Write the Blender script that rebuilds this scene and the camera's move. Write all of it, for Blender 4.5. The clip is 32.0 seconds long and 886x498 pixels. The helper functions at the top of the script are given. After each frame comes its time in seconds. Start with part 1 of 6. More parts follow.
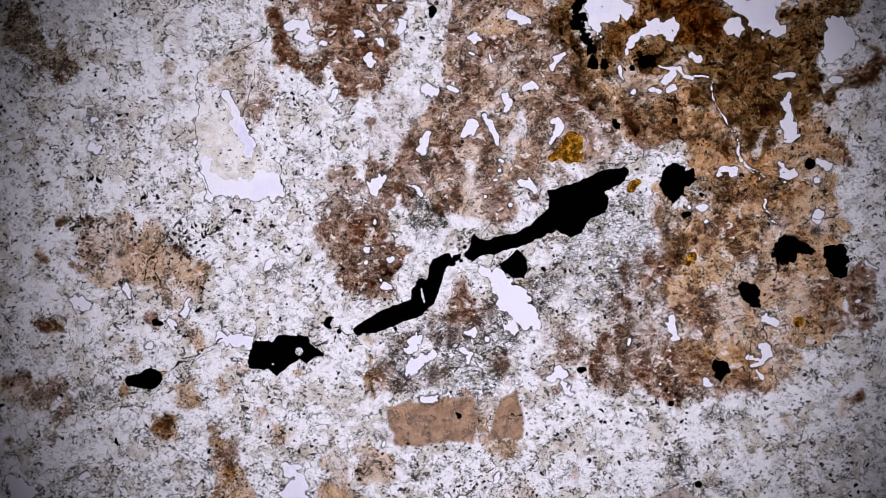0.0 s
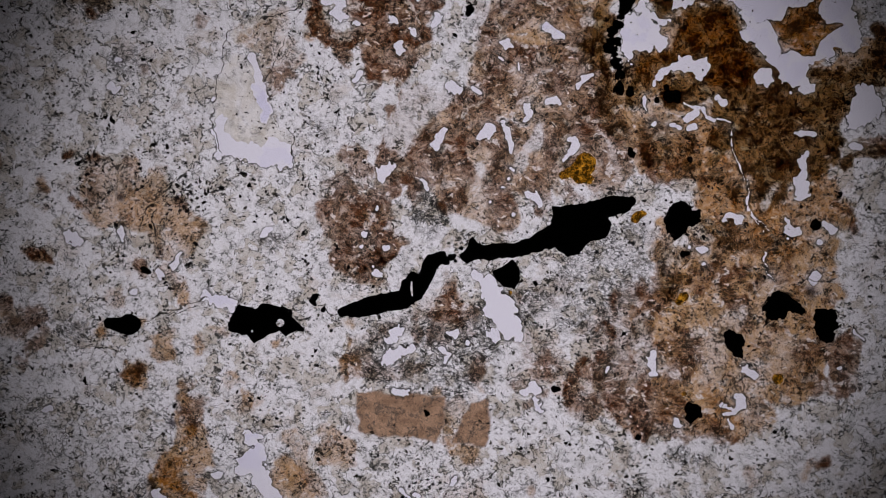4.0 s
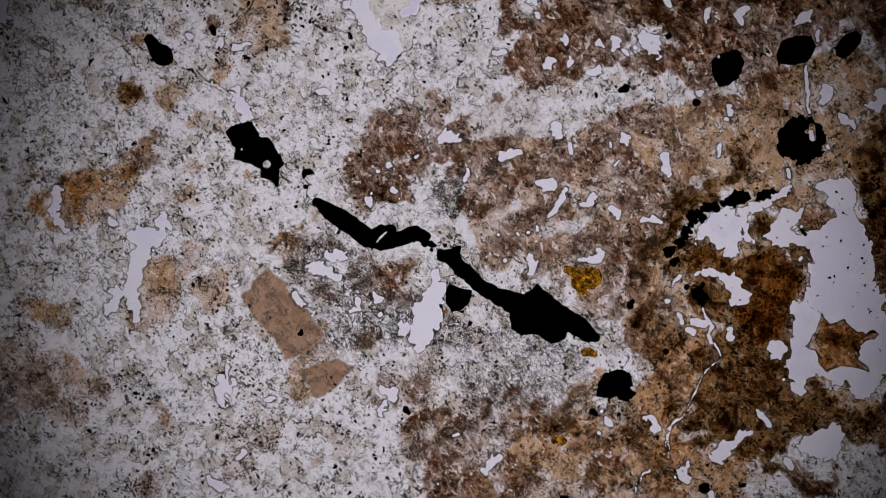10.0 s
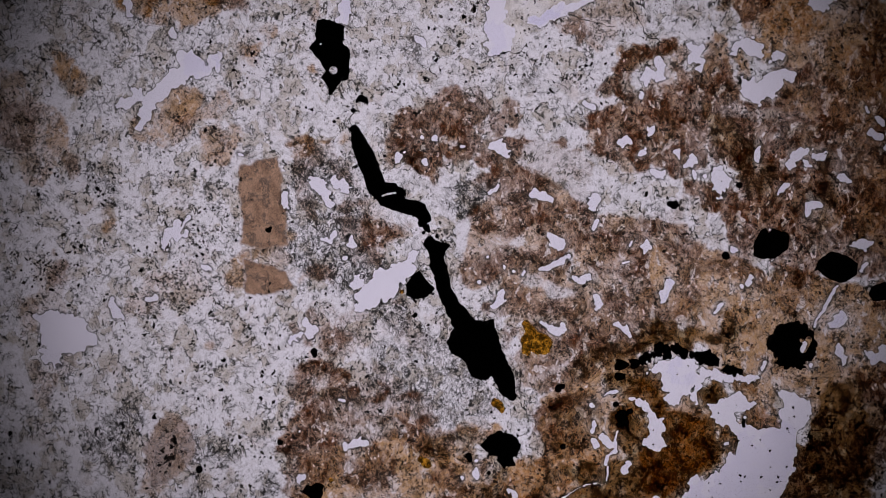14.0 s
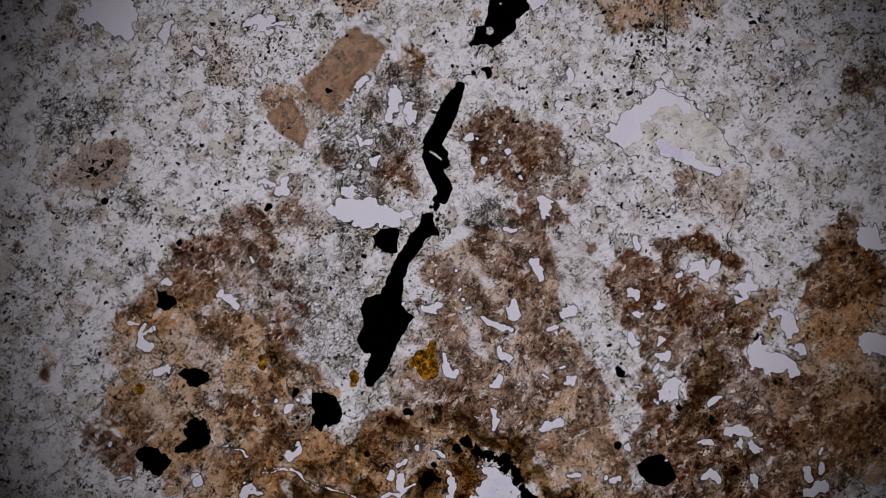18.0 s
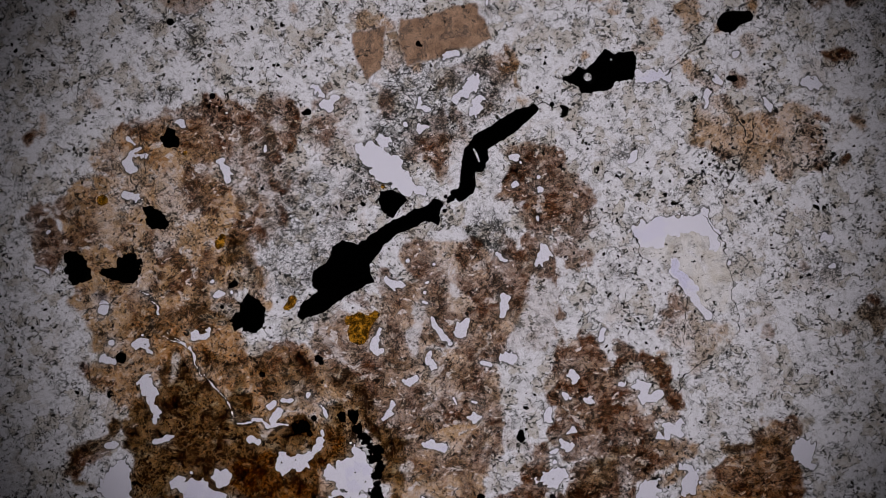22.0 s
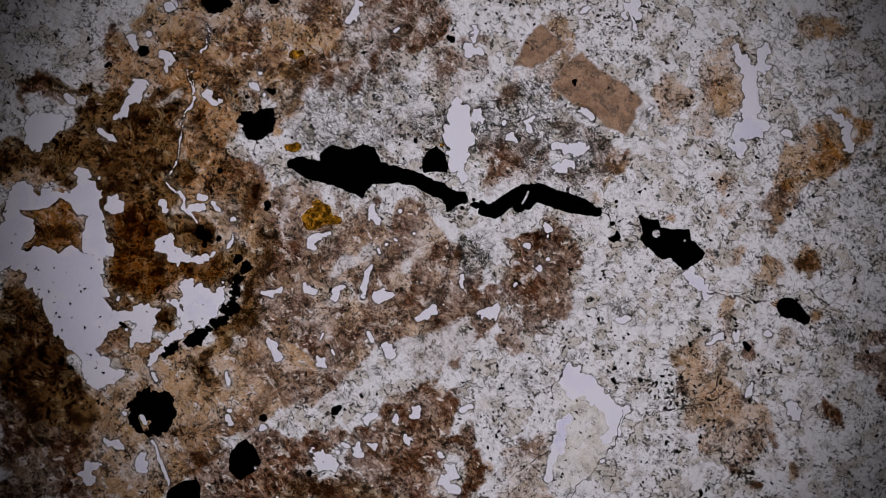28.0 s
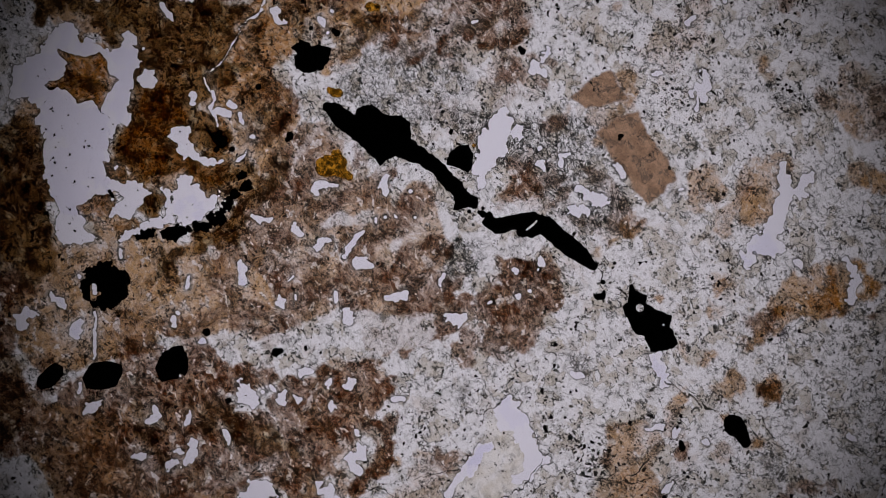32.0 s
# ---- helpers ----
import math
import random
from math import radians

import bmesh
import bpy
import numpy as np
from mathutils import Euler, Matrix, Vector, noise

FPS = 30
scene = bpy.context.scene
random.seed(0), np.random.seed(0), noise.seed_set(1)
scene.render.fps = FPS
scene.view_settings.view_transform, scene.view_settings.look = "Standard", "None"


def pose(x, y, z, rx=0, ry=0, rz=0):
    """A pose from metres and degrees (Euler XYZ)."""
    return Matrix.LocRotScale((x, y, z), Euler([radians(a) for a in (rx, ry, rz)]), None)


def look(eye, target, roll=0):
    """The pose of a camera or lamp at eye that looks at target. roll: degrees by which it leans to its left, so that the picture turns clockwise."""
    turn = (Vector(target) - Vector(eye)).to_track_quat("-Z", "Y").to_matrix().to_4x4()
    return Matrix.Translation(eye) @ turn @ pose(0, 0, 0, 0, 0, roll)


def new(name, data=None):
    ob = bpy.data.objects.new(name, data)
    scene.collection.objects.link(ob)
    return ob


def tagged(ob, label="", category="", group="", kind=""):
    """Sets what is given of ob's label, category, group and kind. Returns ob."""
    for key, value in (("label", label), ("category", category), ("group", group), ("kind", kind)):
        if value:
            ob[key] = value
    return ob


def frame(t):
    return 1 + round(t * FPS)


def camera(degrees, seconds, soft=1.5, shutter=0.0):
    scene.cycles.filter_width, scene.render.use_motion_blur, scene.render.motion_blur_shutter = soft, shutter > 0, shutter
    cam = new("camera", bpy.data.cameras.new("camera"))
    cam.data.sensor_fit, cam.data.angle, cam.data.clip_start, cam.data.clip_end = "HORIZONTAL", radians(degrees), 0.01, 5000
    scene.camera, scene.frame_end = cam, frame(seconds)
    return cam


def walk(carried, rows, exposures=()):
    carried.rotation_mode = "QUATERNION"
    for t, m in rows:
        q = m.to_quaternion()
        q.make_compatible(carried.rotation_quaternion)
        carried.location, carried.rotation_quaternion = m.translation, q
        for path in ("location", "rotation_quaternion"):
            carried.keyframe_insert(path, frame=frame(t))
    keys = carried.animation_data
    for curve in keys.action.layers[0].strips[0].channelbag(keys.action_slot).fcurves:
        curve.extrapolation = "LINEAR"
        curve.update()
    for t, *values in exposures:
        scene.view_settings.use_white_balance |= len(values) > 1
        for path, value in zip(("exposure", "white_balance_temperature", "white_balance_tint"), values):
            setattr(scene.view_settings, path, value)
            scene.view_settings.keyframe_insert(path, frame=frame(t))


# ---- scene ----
# A petrographic thin section turned by hand on a microscope stage, in transmitted light.
# Section space is in micrometres, with its origin on the stage's axis.
UM = 1e-6
AXIS_X, AXIS_Y = 0.0, 0.0
VIEW_X, VIEW_Y = -121.0 * UM, -190.2 * UM
VIEW_Z = 0.020
FIELD = 0.008

# ---------------------------------------------------------------- camera
cam = camera(2 * math.degrees(math.atan(FIELD / 2 / VIEW_Z)), 32.0, soft=0.8)
EYE = pose(VIEW_X, VIEW_Y, VIEW_Z)
walk(cam, [(0.0, EYE), (32.0, EYE)],
     exposures=[(0.0, 0.68, 6150, 12), (1.0, 0.1, 6150, 13), (2.0, 0.02, 6350, 10), (3.0, 0.0, 6450, 9), (10.0, 0.0, 6450, 10),
                (11.0, -0.03, 6330, 16), (14.2, -0.05, 6330, 16), (17.0, -0.21, 6450, 8.5), (25.0, -0.19, 6450, 8.5), (28.0, -0.15, 6450, 8.5), (32.0, -0.15, 6450, 8.5)])

# ---------------------------------------------------------------- light
world = bpy.data.worlds.new("dim_room")
scene.world = world
world.use_nodes = True
world.node_tree.nodes["Background"].inputs[0].default_value = (0.9, 0.95, 1.0, 1)
world.node_tree.nodes["Background"].inputs[1].default_value = 0.09

lamp_data = bpy.data.lights.new("illuminator", "SPOT")
lamp_data.energy = 0.132
lamp_data.color = (1.0, 0.930, 0.975)
lamp_data.shadow_soft_size = 0.0
LAMP_DEPTH = 0.060
lamp_data.spot_size = 2 * math.atan(5080 * UM / (LAMP_DEPTH - 0.0011))
lamp_data.spot_blend = 0.87
lamp = new("illuminator", lamp_data)
lamp.matrix_world = look((VIEW_X + 120 * UM, VIEW_Y + 0 * UM, -LAMP_DEPTH), (VIEW_X + 120 * UM, VIEW_Y + 0 * UM, 0))


# ---------------------------------------------------------------- node helpers
class Nodes:
    """A short way to write node materials."""

    def __init__(self, name):
        self.mat = bpy.data.materials.new(name)
        self.mat.use_nodes = True
        self.t = self.mat.node_tree
        self.t.nodes.clear()
        self.out = self.t.nodes.new("ShaderNodeOutputMaterial")
        tc = self.t.nodes.new("ShaderNodeTexCoord")
        sc = self.t.nodes.new("ShaderNodeVectorMath")
        sc.operation = "SCALE"
        sc.inputs["Scale"].default_value = 1e6 / 1000.0
        self.link(tc.outputs["Object"], sc.inputs[0])
        self.co = sc.outputs[0]  # millimetres

    def link(self, a, b):
        self.t.links.new(a, b)

    def put(self, socket, v):
        if isinstance(v, bpy.types.NodeSocket):
            self.link(v, socket)
        elif isinstance(v, (tuple, list)):
            socket.default_value = (*v, 1) if len(v) == 3 and socket.type == "RGBA" else v
        else:
            socket.default_value = v

    def math(self, op, a, b=0.0, clamp=False):
        n = self.t.nodes.new("ShaderNodeMath")
        n.operation, n.use_clamp = op, clamp
        self.put(n.inputs[0], a)
        self.put(n.inputs[1], b)
        return n.outputs[0]

    def mul(self, a, b):
        return self.math("MULTIPLY", a, b)

    def add(self, a, b):
        return self.math("ADD", a, b)

    def ramp(self, v, lo, hi, a=0.0, b=1.0):
        n = self.t.nodes.new("ShaderNodeMapRange")
        n.interpolation_type = "SMOOTHSTEP"
        for i, x in enumerate((v, lo, hi, a, b)):
            self.put(n.inputs[i], x)
        return n.outputs[0]

    def noise(self, size, detail=3.0, rough=0.55, co=None, distort=0.0, colour=False):
        """size: in micrometres."""
        n = self.t.nodes.new("ShaderNodeTexNoise")
        self.put(n.inputs["Vector"], self.co if co is None else co)
        n.inputs["Scale"].default_value = 1000.0 / size
        n.inputs["Detail"].default_value = detail
        n.inputs["Roughness"].default_value = rough
        n.inputs["Distortion"].default_value = distort
        return n.outputs["Color" if colour else "Fac"]

    def voronoi(self, size, feature, co=None):
        n = self.t.nodes.new("ShaderNodeTexVoronoi")
        n.feature = feature
        self.put(n.inputs["Vector"], self.co if co is None else co)
        n.inputs["Scale"].default_value = 1000.0 / size
        return n

    def warp(self, size, amount, co=None):
        """Coordinates pushed about by noise; amount in micrometres."""
        base = self.co if co is None else co
        n = self.noise(size, 2.0, colour=True, co=base)
        s = self.t.nodes.new("ShaderNodeVectorMath")
        s.operation = "SUBTRACT"
        self.put(s.inputs[0], n)
        s.inputs[1].default_value = (0.5, 0.5, 0.5)
        m = self.t.nodes.new("ShaderNodeVectorMath")
        m.operation = "MULTIPLY_ADD"
        self.put(m.inputs[0], s.outputs[0])
        m.inputs[1].default_value = (amount / 500.0,) * 3
        self.put(m.inputs[2], base)
        return m.outputs[0]

    def stretch(self, turn, along, co=None):
        """Coordinates turned by so many degrees and drawn out along one axis."""
        n = self.t.nodes.new("ShaderNodeMapping")
        self.put(n.inputs["Vector"], self.co if co is None else co)
        n.inputs["Rotation"].default_value = (0, 0, radians(turn))
        n.inputs["Scale"].default_value = (1.0 / along, 1, 1)
        return n.outputs[0]

    def mix(self, f, a, b, blend="MIX"):
        n = self.t.nodes.new("ShaderNodeMix")
        n.data_type, n.blend_type = "RGBA", blend
        self.put(n.inputs[0], f)
        self.put(n.inputs[6], a)
        self.put(n.inputs[7], b)
        return n.outputs[2]

    def attr(self, name):
        n = self.t.nodes.new("ShaderNodeAttribute")
        n.attribute_name = name
        return n.outputs["Fac"]

    def clear(self, colour):
        n = self.t.nodes.new("ShaderNodeBsdfTransparent")
        self.put(n.inputs["Color"], colour)
        self.link(n.outputs[0], self.out.inputs[0])
        return self.mat

    def solid(self, colour, rough=0.5, metal=0.0, bump=None):
        n = self.t.nodes.new("ShaderNodeBsdfPrincipled")
        self.put(n.inputs["Base Color"], colour)
        self.put(n.inputs["Roughness"], rough)
        n.inputs["Metallic"].default_value = metal
        if bump is not None:
            b = self.t.nodes.new("ShaderNodeBump")
            b.inputs["Strength"].default_value = 0.5
            b.inputs["Distance"].default_value = 3 * UM
            self.put(b.inputs["Height"], bump)
            self.link(b.outputs[0], n.inputs["Normal"])
        self.link(n.outputs[0], self.out.inputs[0])
        return self.mat


# ---------------------------------------------------------------- materials
def rock_material():
    """Transmitted colour of the rock slice: a pale quartz groundmass, tinted where other minerals lie."""
    n = Nodes("rock_slice")
    grey, milky, cream, cell = n.attr("grey"), n.attr("milky"), n.attr("cream"), n.attr("cell")
    soft = n.warp(60, 22)

    def without(v, share):
        return n.math("SUBTRACT", 1.0, n.mul(v, share))

    def contour(field, level, width):
        return n.ramp(n.math("ABSOLUTE", n.math("SUBTRACT", field, level)), width * 0.3, width, 1, 0)

    # the edges of the tinted minerals are eaten into, grain by grain
    eaten = n.math("SUBTRACT", n.noise(32, 4, 0.68, n.warp(90, 45)), 0.5)

    def ragged(name, bite):
        v = n.attr(name)
        slack = n.mul(v, without(v, 1.0))
        return n.math("ADD", v, n.mul(n.mul(eaten, slack), bite), True)

    gap = n.ramp(n.noise(135, 3, 0.58, n.stretch(40, 1.5, n.warp(160, 90))), 0.565, 0.65)
    brown, tan = n.mul(ragged("brown", 3.6), without(gap, 0.75)), n.mul(ragged("tan", 3.6), without(gap, 0.5))
    dark, ochre = ragged("dark", 6.0), ragged("ochre", 6.0)
    tinted = n.math("MAXIMUM", n.math("MAXIMUM", brown, tan), dark)

    # pale groundmass: clear, smooth grains among dusty ones
    clean = n.mul(n.ramp(n.noise(210, 3, 0.6, n.warp(200, 90)), 0.47, 0.58), 0.75)
    dirt = n.mul(n.ramp(n.noise(430, 3, 0.6), 0.35, 0.65, 0.5, 1.0), without(n.math("MAXIMUM", tinted, grey), 0.8))
    dirt = n.mul(dirt, without(clean, 1.0))
    tone = n.noise(60, 5, 0.70, soft)
    col = n.mix(n.mul(n.ramp(tone, 0.47, 0.38), n.mul(dirt, 0.52)), (0.92, 0.92, 0.937), (0.19, 0.19, 0.185))
    crumb = n.noise(21, 2, 0.7)
    col = n.mix(n.mul(n.ramp(crumb, 0.58, 0.66), n.mul(dirt, 0.35)), col, (0.12, 0.12, 0.11), "MULTIPLY")
    veil = n.noise(150, 4, 0.6, soft)
    col = n.mix(n.ramp(veil, 0.46, 0.66, 0, 0.6), col, (0.66, 0.66, 0.63), "MULTIPLY")
    # beige clay between the grains, with crisp rims
    clay = n.noise(235, 4, 0.60, n.warp(160, 110))
    amount = n.add(n.mul(n.ramp(clay, 0.53, 0.575), 0.75), n.mul(n.ramp(clay, 0.44, 0.56), 0.25))
    col = n.mix(n.mul(amount, n.ramp(n.noise(70, 4, 0.65), 0.3, 0.6, 0.45, 0.95)), col, (0.71, 0.66, 0.565), "MULTIPLY")
    broken = n.ramp(n.noise(95, 3, 0.6), 0.46, 0.56)
    col = n.mix(n.mul(contour(clay, 0.545, 0.017), n.mul(broken, 0.95)), col, (0.09, 0.09, 0.08), "MULTIPLY")
    stain = n.noise(300, 4, 0.65, n.warp(200, 120))
    col = n.mix(n.ramp(stain, 0.54, 0.68, 0, 0.5), col, (0.80, 0.70, 0.60), "MULTIPLY")
    # grain boundaries: a net of thin dark lines, broken, closer where the grains are clear
    net = n.voronoi(112, "DISTANCE_TO_EDGE", n.warp(46, 44, n.warp(190, 110))).outputs["Distance"]
    gate = n.math("MAXIMUM", n.ramp(n.noise(260, 3, 0.6), 0.52, 0.62, 0, 0.85), n.mul(cell, n.ramp(n.noise(120, 2), 0.40, 0.55, 0.1, 0.85)))
    net = n.mul(n.ramp(net, 0.02, 0.10, 1, 0), n.mul(gate, n.ramp(n.noise(38, 3, 0.6), 0.40, 0.53)))
    col = n.mix(n.mul(net, n.mul(without(tinted, 0.85), 0.85)), col, (0.09, 0.09, 0.08), "MULTIPLY")
    wander = n.noise(82, 2.5, 0.55, n.warp(90, 70))
    line_gate = n.ramp(n.noise(150, 3, 0.6), 0.50, 0.60)
    col = n.mix(n.mul(contour(wander, 0.5, 0.024), n.mul(line_gate, 0.75)), col, (0.08, 0.08, 0.075), "MULTIPLY")
    # tiny inclusions, in swarms
    swarm = n.noise(230, 4, 0.62, n.warp(150, 60))
    for size, lo, hi, share, depth in ((80, 0.13, 0.18, 0.50, 0.010), (50, 0.16, 0.22, 0.50, 0.012), (32, 0.20, 0.29, 0.68, 0.02)):
        v = n.voronoi(size, "F1", n.stretch(size * 2.3, 1.9, n.warp(25, 12)))
        pick = n.t.nodes.new("ShaderNodeSeparateColor")
        n.link(v.outputs["Color"], pick.inputs[0])
        dot = n.mul(n.ramp(v.outputs["Distance"], lo, hi, 1, 0), n.ramp(pick.outputs[0], share, share + 0.05))
        dot = n.mul(dot, n.mul(n.ramp(swarm, 0.45, 0.59, 0.2, 1.0), without(tinted, 0.5)))
        col = n.mix(n.mul(dot, 0.9), col, (depth, depth, depth * 0.85), "MULTIPLY")
    knots = n.noise(50, 3, 0.62, n.warp(70, 40))
    knot = n.mul(n.ramp(knots, 0.575, 0.635), n.ramp(swarm, 0.46, 0.58, 0.1, 0.95))
    col = n.mix(n.mul(knot, without(tinted, 0.5)), col, (0.13, 0.13, 0.115), "MULTIPLY")
    # smooth resin-like areas lose the grain
    col = n.mix(n.mul(milky, n.ramp(veil, 0.42, 0.60, 0.9, 0.55)), col, n.mix(n.ramp(n.noise(160, 3), 0.35, 0.6), (0.76, 0.71, 0.61), (0.90, 0.88, 0.835)))
    # felted needles
    wisp = n.noise(34, 3, 0.6, n.warp(120, 150), 1.0)
    line = n.mul(contour(wisp, 0.5, 0.045), n.ramp(n.noise(60, 2), 0.40, 0.54))
    swap = n.ramp(n.noise(170, 2), 0.46, 0.54)
    lath_a = n.voronoi(34, "DISTANCE_TO_EDGE", n.stretch(-28, 3.8, n.warp(150, 80))).outputs["Distance"]
    lath_b = n.voronoi(34, "DISTANCE_TO_EDGE", n.stretch(-75, 3.4, n.warp(140, 80))).outputs["Distance"]
    lath = n.add(n.mul(n.ramp(lath_a, 0.02, 0.15, 1, 0), swap), n.mul(n.ramp(lath_b, 0.02, 0.15, 1, 0), without(swap, 1.0)))
    flow = n.math("SINE", n.mul(n.noise(150, 2, 0.5, n.warp(200, 130)), 85.0))
    lath = n.math("MAXIMUM", n.mul(lath, n.ramp(n.noise(80, 3, 0.6), 0.42, 0.56)), n.mul(n.ramp(flow, 0.62, 0.95), n.ramp(n.noise(55, 3, 0.6), 0.44, 0.54)))
    col = n.mix(n.mul(n.mul(lath, grey), 0.95), col, (0.05, 0.05, 0.045), "MULTIPLY")
    col = n.mix(n.mul(n.mul(line, grey), 0.9), col, (0.05, 0.05, 0.045), "MULTIPLY")
    col = n.mix(n.mul(grey, n.ramp(n.noise(90, 4, 0.68), 0.42, 0.66, 0, 0.7)), col, (0.50, 0.48, 0.44), "MULTIPLY")
    # tan and cream minerals
    grain = n.noise(48, 5, 0.75, soft)
    streak = n.noise(22, 4, 0.72, n.stretch(35, 1.5, n.warp(120, 60)))
    bits = n.noise(84, 3, 0.60, n.stretch(-40, 1.7, n.warp(150, 90)))
    light = n.ramp(bits, 0.605, 0.65)
    outline = n.mul(contour(bits, 0.60, 0.016), n.mul(n.math("MAXIMUM", brown, tan), broken))
    col = n.mix(n.mul(n.mul(tan, without(light, 0.6)), n.ramp(grain, 0.32, 0.58, 0.7, 1.0)), col, (0.645, 0.405, 0.195), "MULTIPLY")
    clast = n.mix(n.ramp(n.noise(130, 5, 0.66), 0.38, 0.62), (0.31, 0.192, 0.118), (0.44, 0.29, 0.188))
    clast = n.mix(n.ramp(n.noise(26, 4, 0.7), 0.50, 0.64, 0, 0.7), clast, (0.25, 0.155, 0.10))
    bubble = n.noise(105, 1.5, 0.5, n.warp(80, 60))
    rings = n.math("MAXIMUM", contour(bubble, 0.575, 0.035), contour(bubble, 0.65, 0.035))
    clast = n.mix(n.mul(rings, 0.75), clast, (0.16, 0.12, 0.09))
    col = n.mix(cream, col, clast)
    rust = n.mul(n.ramp(n.noise(170, 5, 0.66, n.warp(220, 120)), 0.52, 0.68), n.ramp(streak, 0.40, 0.56, 0.3, 1.0))
    col = n.mix(n.mul(n.mul(tan, rust), 0.7), col, (0.46, 0.225, 0.11), "MULTIPLY")
    # brown alteration: wavy fibres, dark clumps and clear gaps
    fibre = n.noise(42, 5, 0.70, n.stretch(22, 1.5, n.warp(160, 60)))
    patch = n.mul(n.ramp(n.noise(190, 4, 0.62, n.warp(300, 120)), 0.36, 0.56, 0.55, 1.0), n.ramp(fibre, 0.38, 0.56, 0.55, 1.0))
    patch = n.mul(patch, without(light, 0.9))
    col = n.mix(n.mul(brown, patch), col, (0.195, 0.081, 0.035), "MULTIPLY")
    col = n.mix(n.mul(outline, 0.55), col, (0.16, 0.12, 0.09), "MULTIPLY")
    clump = n.mul(n.ramp(fibre, 0.54, 0.62), n.ramp(n.noise(26, 3, 0.7), 0.44, 0.57))
    col = n.mix(n.mul(n.mul(brown, clump), 0.95), col, (0.07, 0.045, 0.03), "MULTIPLY")
    # dark crumbs where the tinted minerals meet the pale ones
    fringe = n.mul(n.mul(tinted, without(tinted, 1.0)), 3.6)
    crumbs = n.mul(n.ramp(n.noise(24, 3, 0.7), 0.50, 0.58), n.ramp(n.noise(200, 3, 0.6), 0.46, 0.60))
    col = n.mix(n.mul(crumbs, n.math("MINIMUM", fringe, 0.95)), col, (0.08, 0.06, 0.045), "MULTIPLY")
    col = n.mix(n.mul(ochre, n.ramp(grain, 0.34, 0.58, 0.35, 1.0)), col, (0.70, 0.42, 0.10), "MULTIPLY")
    col = n.mix(n.mul(dark, 0.9), col, (0.47, 0.375, 0.185), "MULTIPLY")
    # fine black grit peppers the iron-stained rock and the other tinted minerals
    crowd = n.noise(170, 5, 0.68, n.warp(120, 80))
    col = n.mix(n.mul(dark, n.ramp(crowd, 0.42, 0.62, 0.0, 0.9)), col, (0.24, 0.16, 0.10), "MULTIPLY")
    v = n.voronoi(26, "F1", n.warp(20, 9))
    pick = n.t.nodes.new("ShaderNodeSeparateColor")
    n.link(v.outputs["Color"], pick.inputs[0])
    reach = n.ramp(n.add(pick.outputs[0], n.mul(n.math("SUBTRACT", crowd, 0.5), 2.2)), 0.25, 1.0, 0.0, 0.60)
    grit = n.ramp(n.math("SUBTRACT", v.outputs["Distance"], reach), -0.07, 0.02, 1, 0)
    col = n.mix(n.mul(dark, n.mul(grit, 0.95)), col, (0.045, 0.032, 0.022), "MULTIPLY")
    col = n.mix(n.mul(tan, n.mul(grit, n.ramp(swarm, 0.47, 0.60, 0.0, 0.8))), col, (0.10, 0.07, 0.05), "MULTIPLY")
    blot = n.add(n.noise(44, 4, 0.66, n.warp(60, 40)), n.mul(n.math("SUBTRACT", crowd, 0.5), 0.8))
    col = n.mix(n.mul(tinted, n.ramp(blot, 0.60, 0.66, 0, 0.9)), col, (0.09, 0.055, 0.035), "MULTIPLY")
    col = n.mix(n.mul(n.mul(line, tinted), 0.25), col, (0.18, 0.10, 0.06), "MULTIPLY")
    # dark rim where the slice ends at a pore
    col = n.mix(n.mul(n.attr("rim"), n.ramp(n.noise(80, 2), 0.35, 0.55, 0.35, 0.97)), col, (0.08, 0.075, 0.075), "MULTIPLY")
    return n.clear(col)


def gold_material():
    n = Nodes("golden_mineral")
    g = n.noise(50, 5, 0.72)
    col = n.mix(n.ramp(g, 0.34, 0.64), (0.20, 0.11, 0.02), (0.80, 0.57, 0.17))
    ridge = n.math("ABSOLUTE", n.math("SUBTRACT", n.noise(60, 3, 0.6, n.warp(80, 60)), 0.5))
    col = n.mix(n.ramp(ridge, 0.0, 0.04, 0.85, 0), col, (0.14, 0.09, 0.04), "MULTIPLY")
    return n.clear(col)


def opaque_material():
    n = Nodes("opaque_ore")
    g = n.noise(25, 4, 0.65)
    ore = n.solid(n.mix(g, (0.003, 0.003, 0.0035), (0.008, 0.0075, 0.0075)), 0.85, 0.0, g)
    ore.node_tree.nodes["Principled BSDF"].inputs["Specular IOR Level"].default_value = 0.12
    return ore


def speck_material():
    n = Nodes("dark_inclusion")
    info = n.t.nodes.new("ShaderNodeNewGeometry")
    col = n.mix(info.outputs["Random Per Island"], (0.004, 0.004, 0.004), (0.10, 0.09, 0.07))
    return n.clear(col)


def resin_material():
    n = Nodes("mounting_resin")
    g = n.noise(500, 2)
    return n.clear(n.mix(g, (0.945, 0.945, 0.99), (0.975, 0.97, 1.0)))


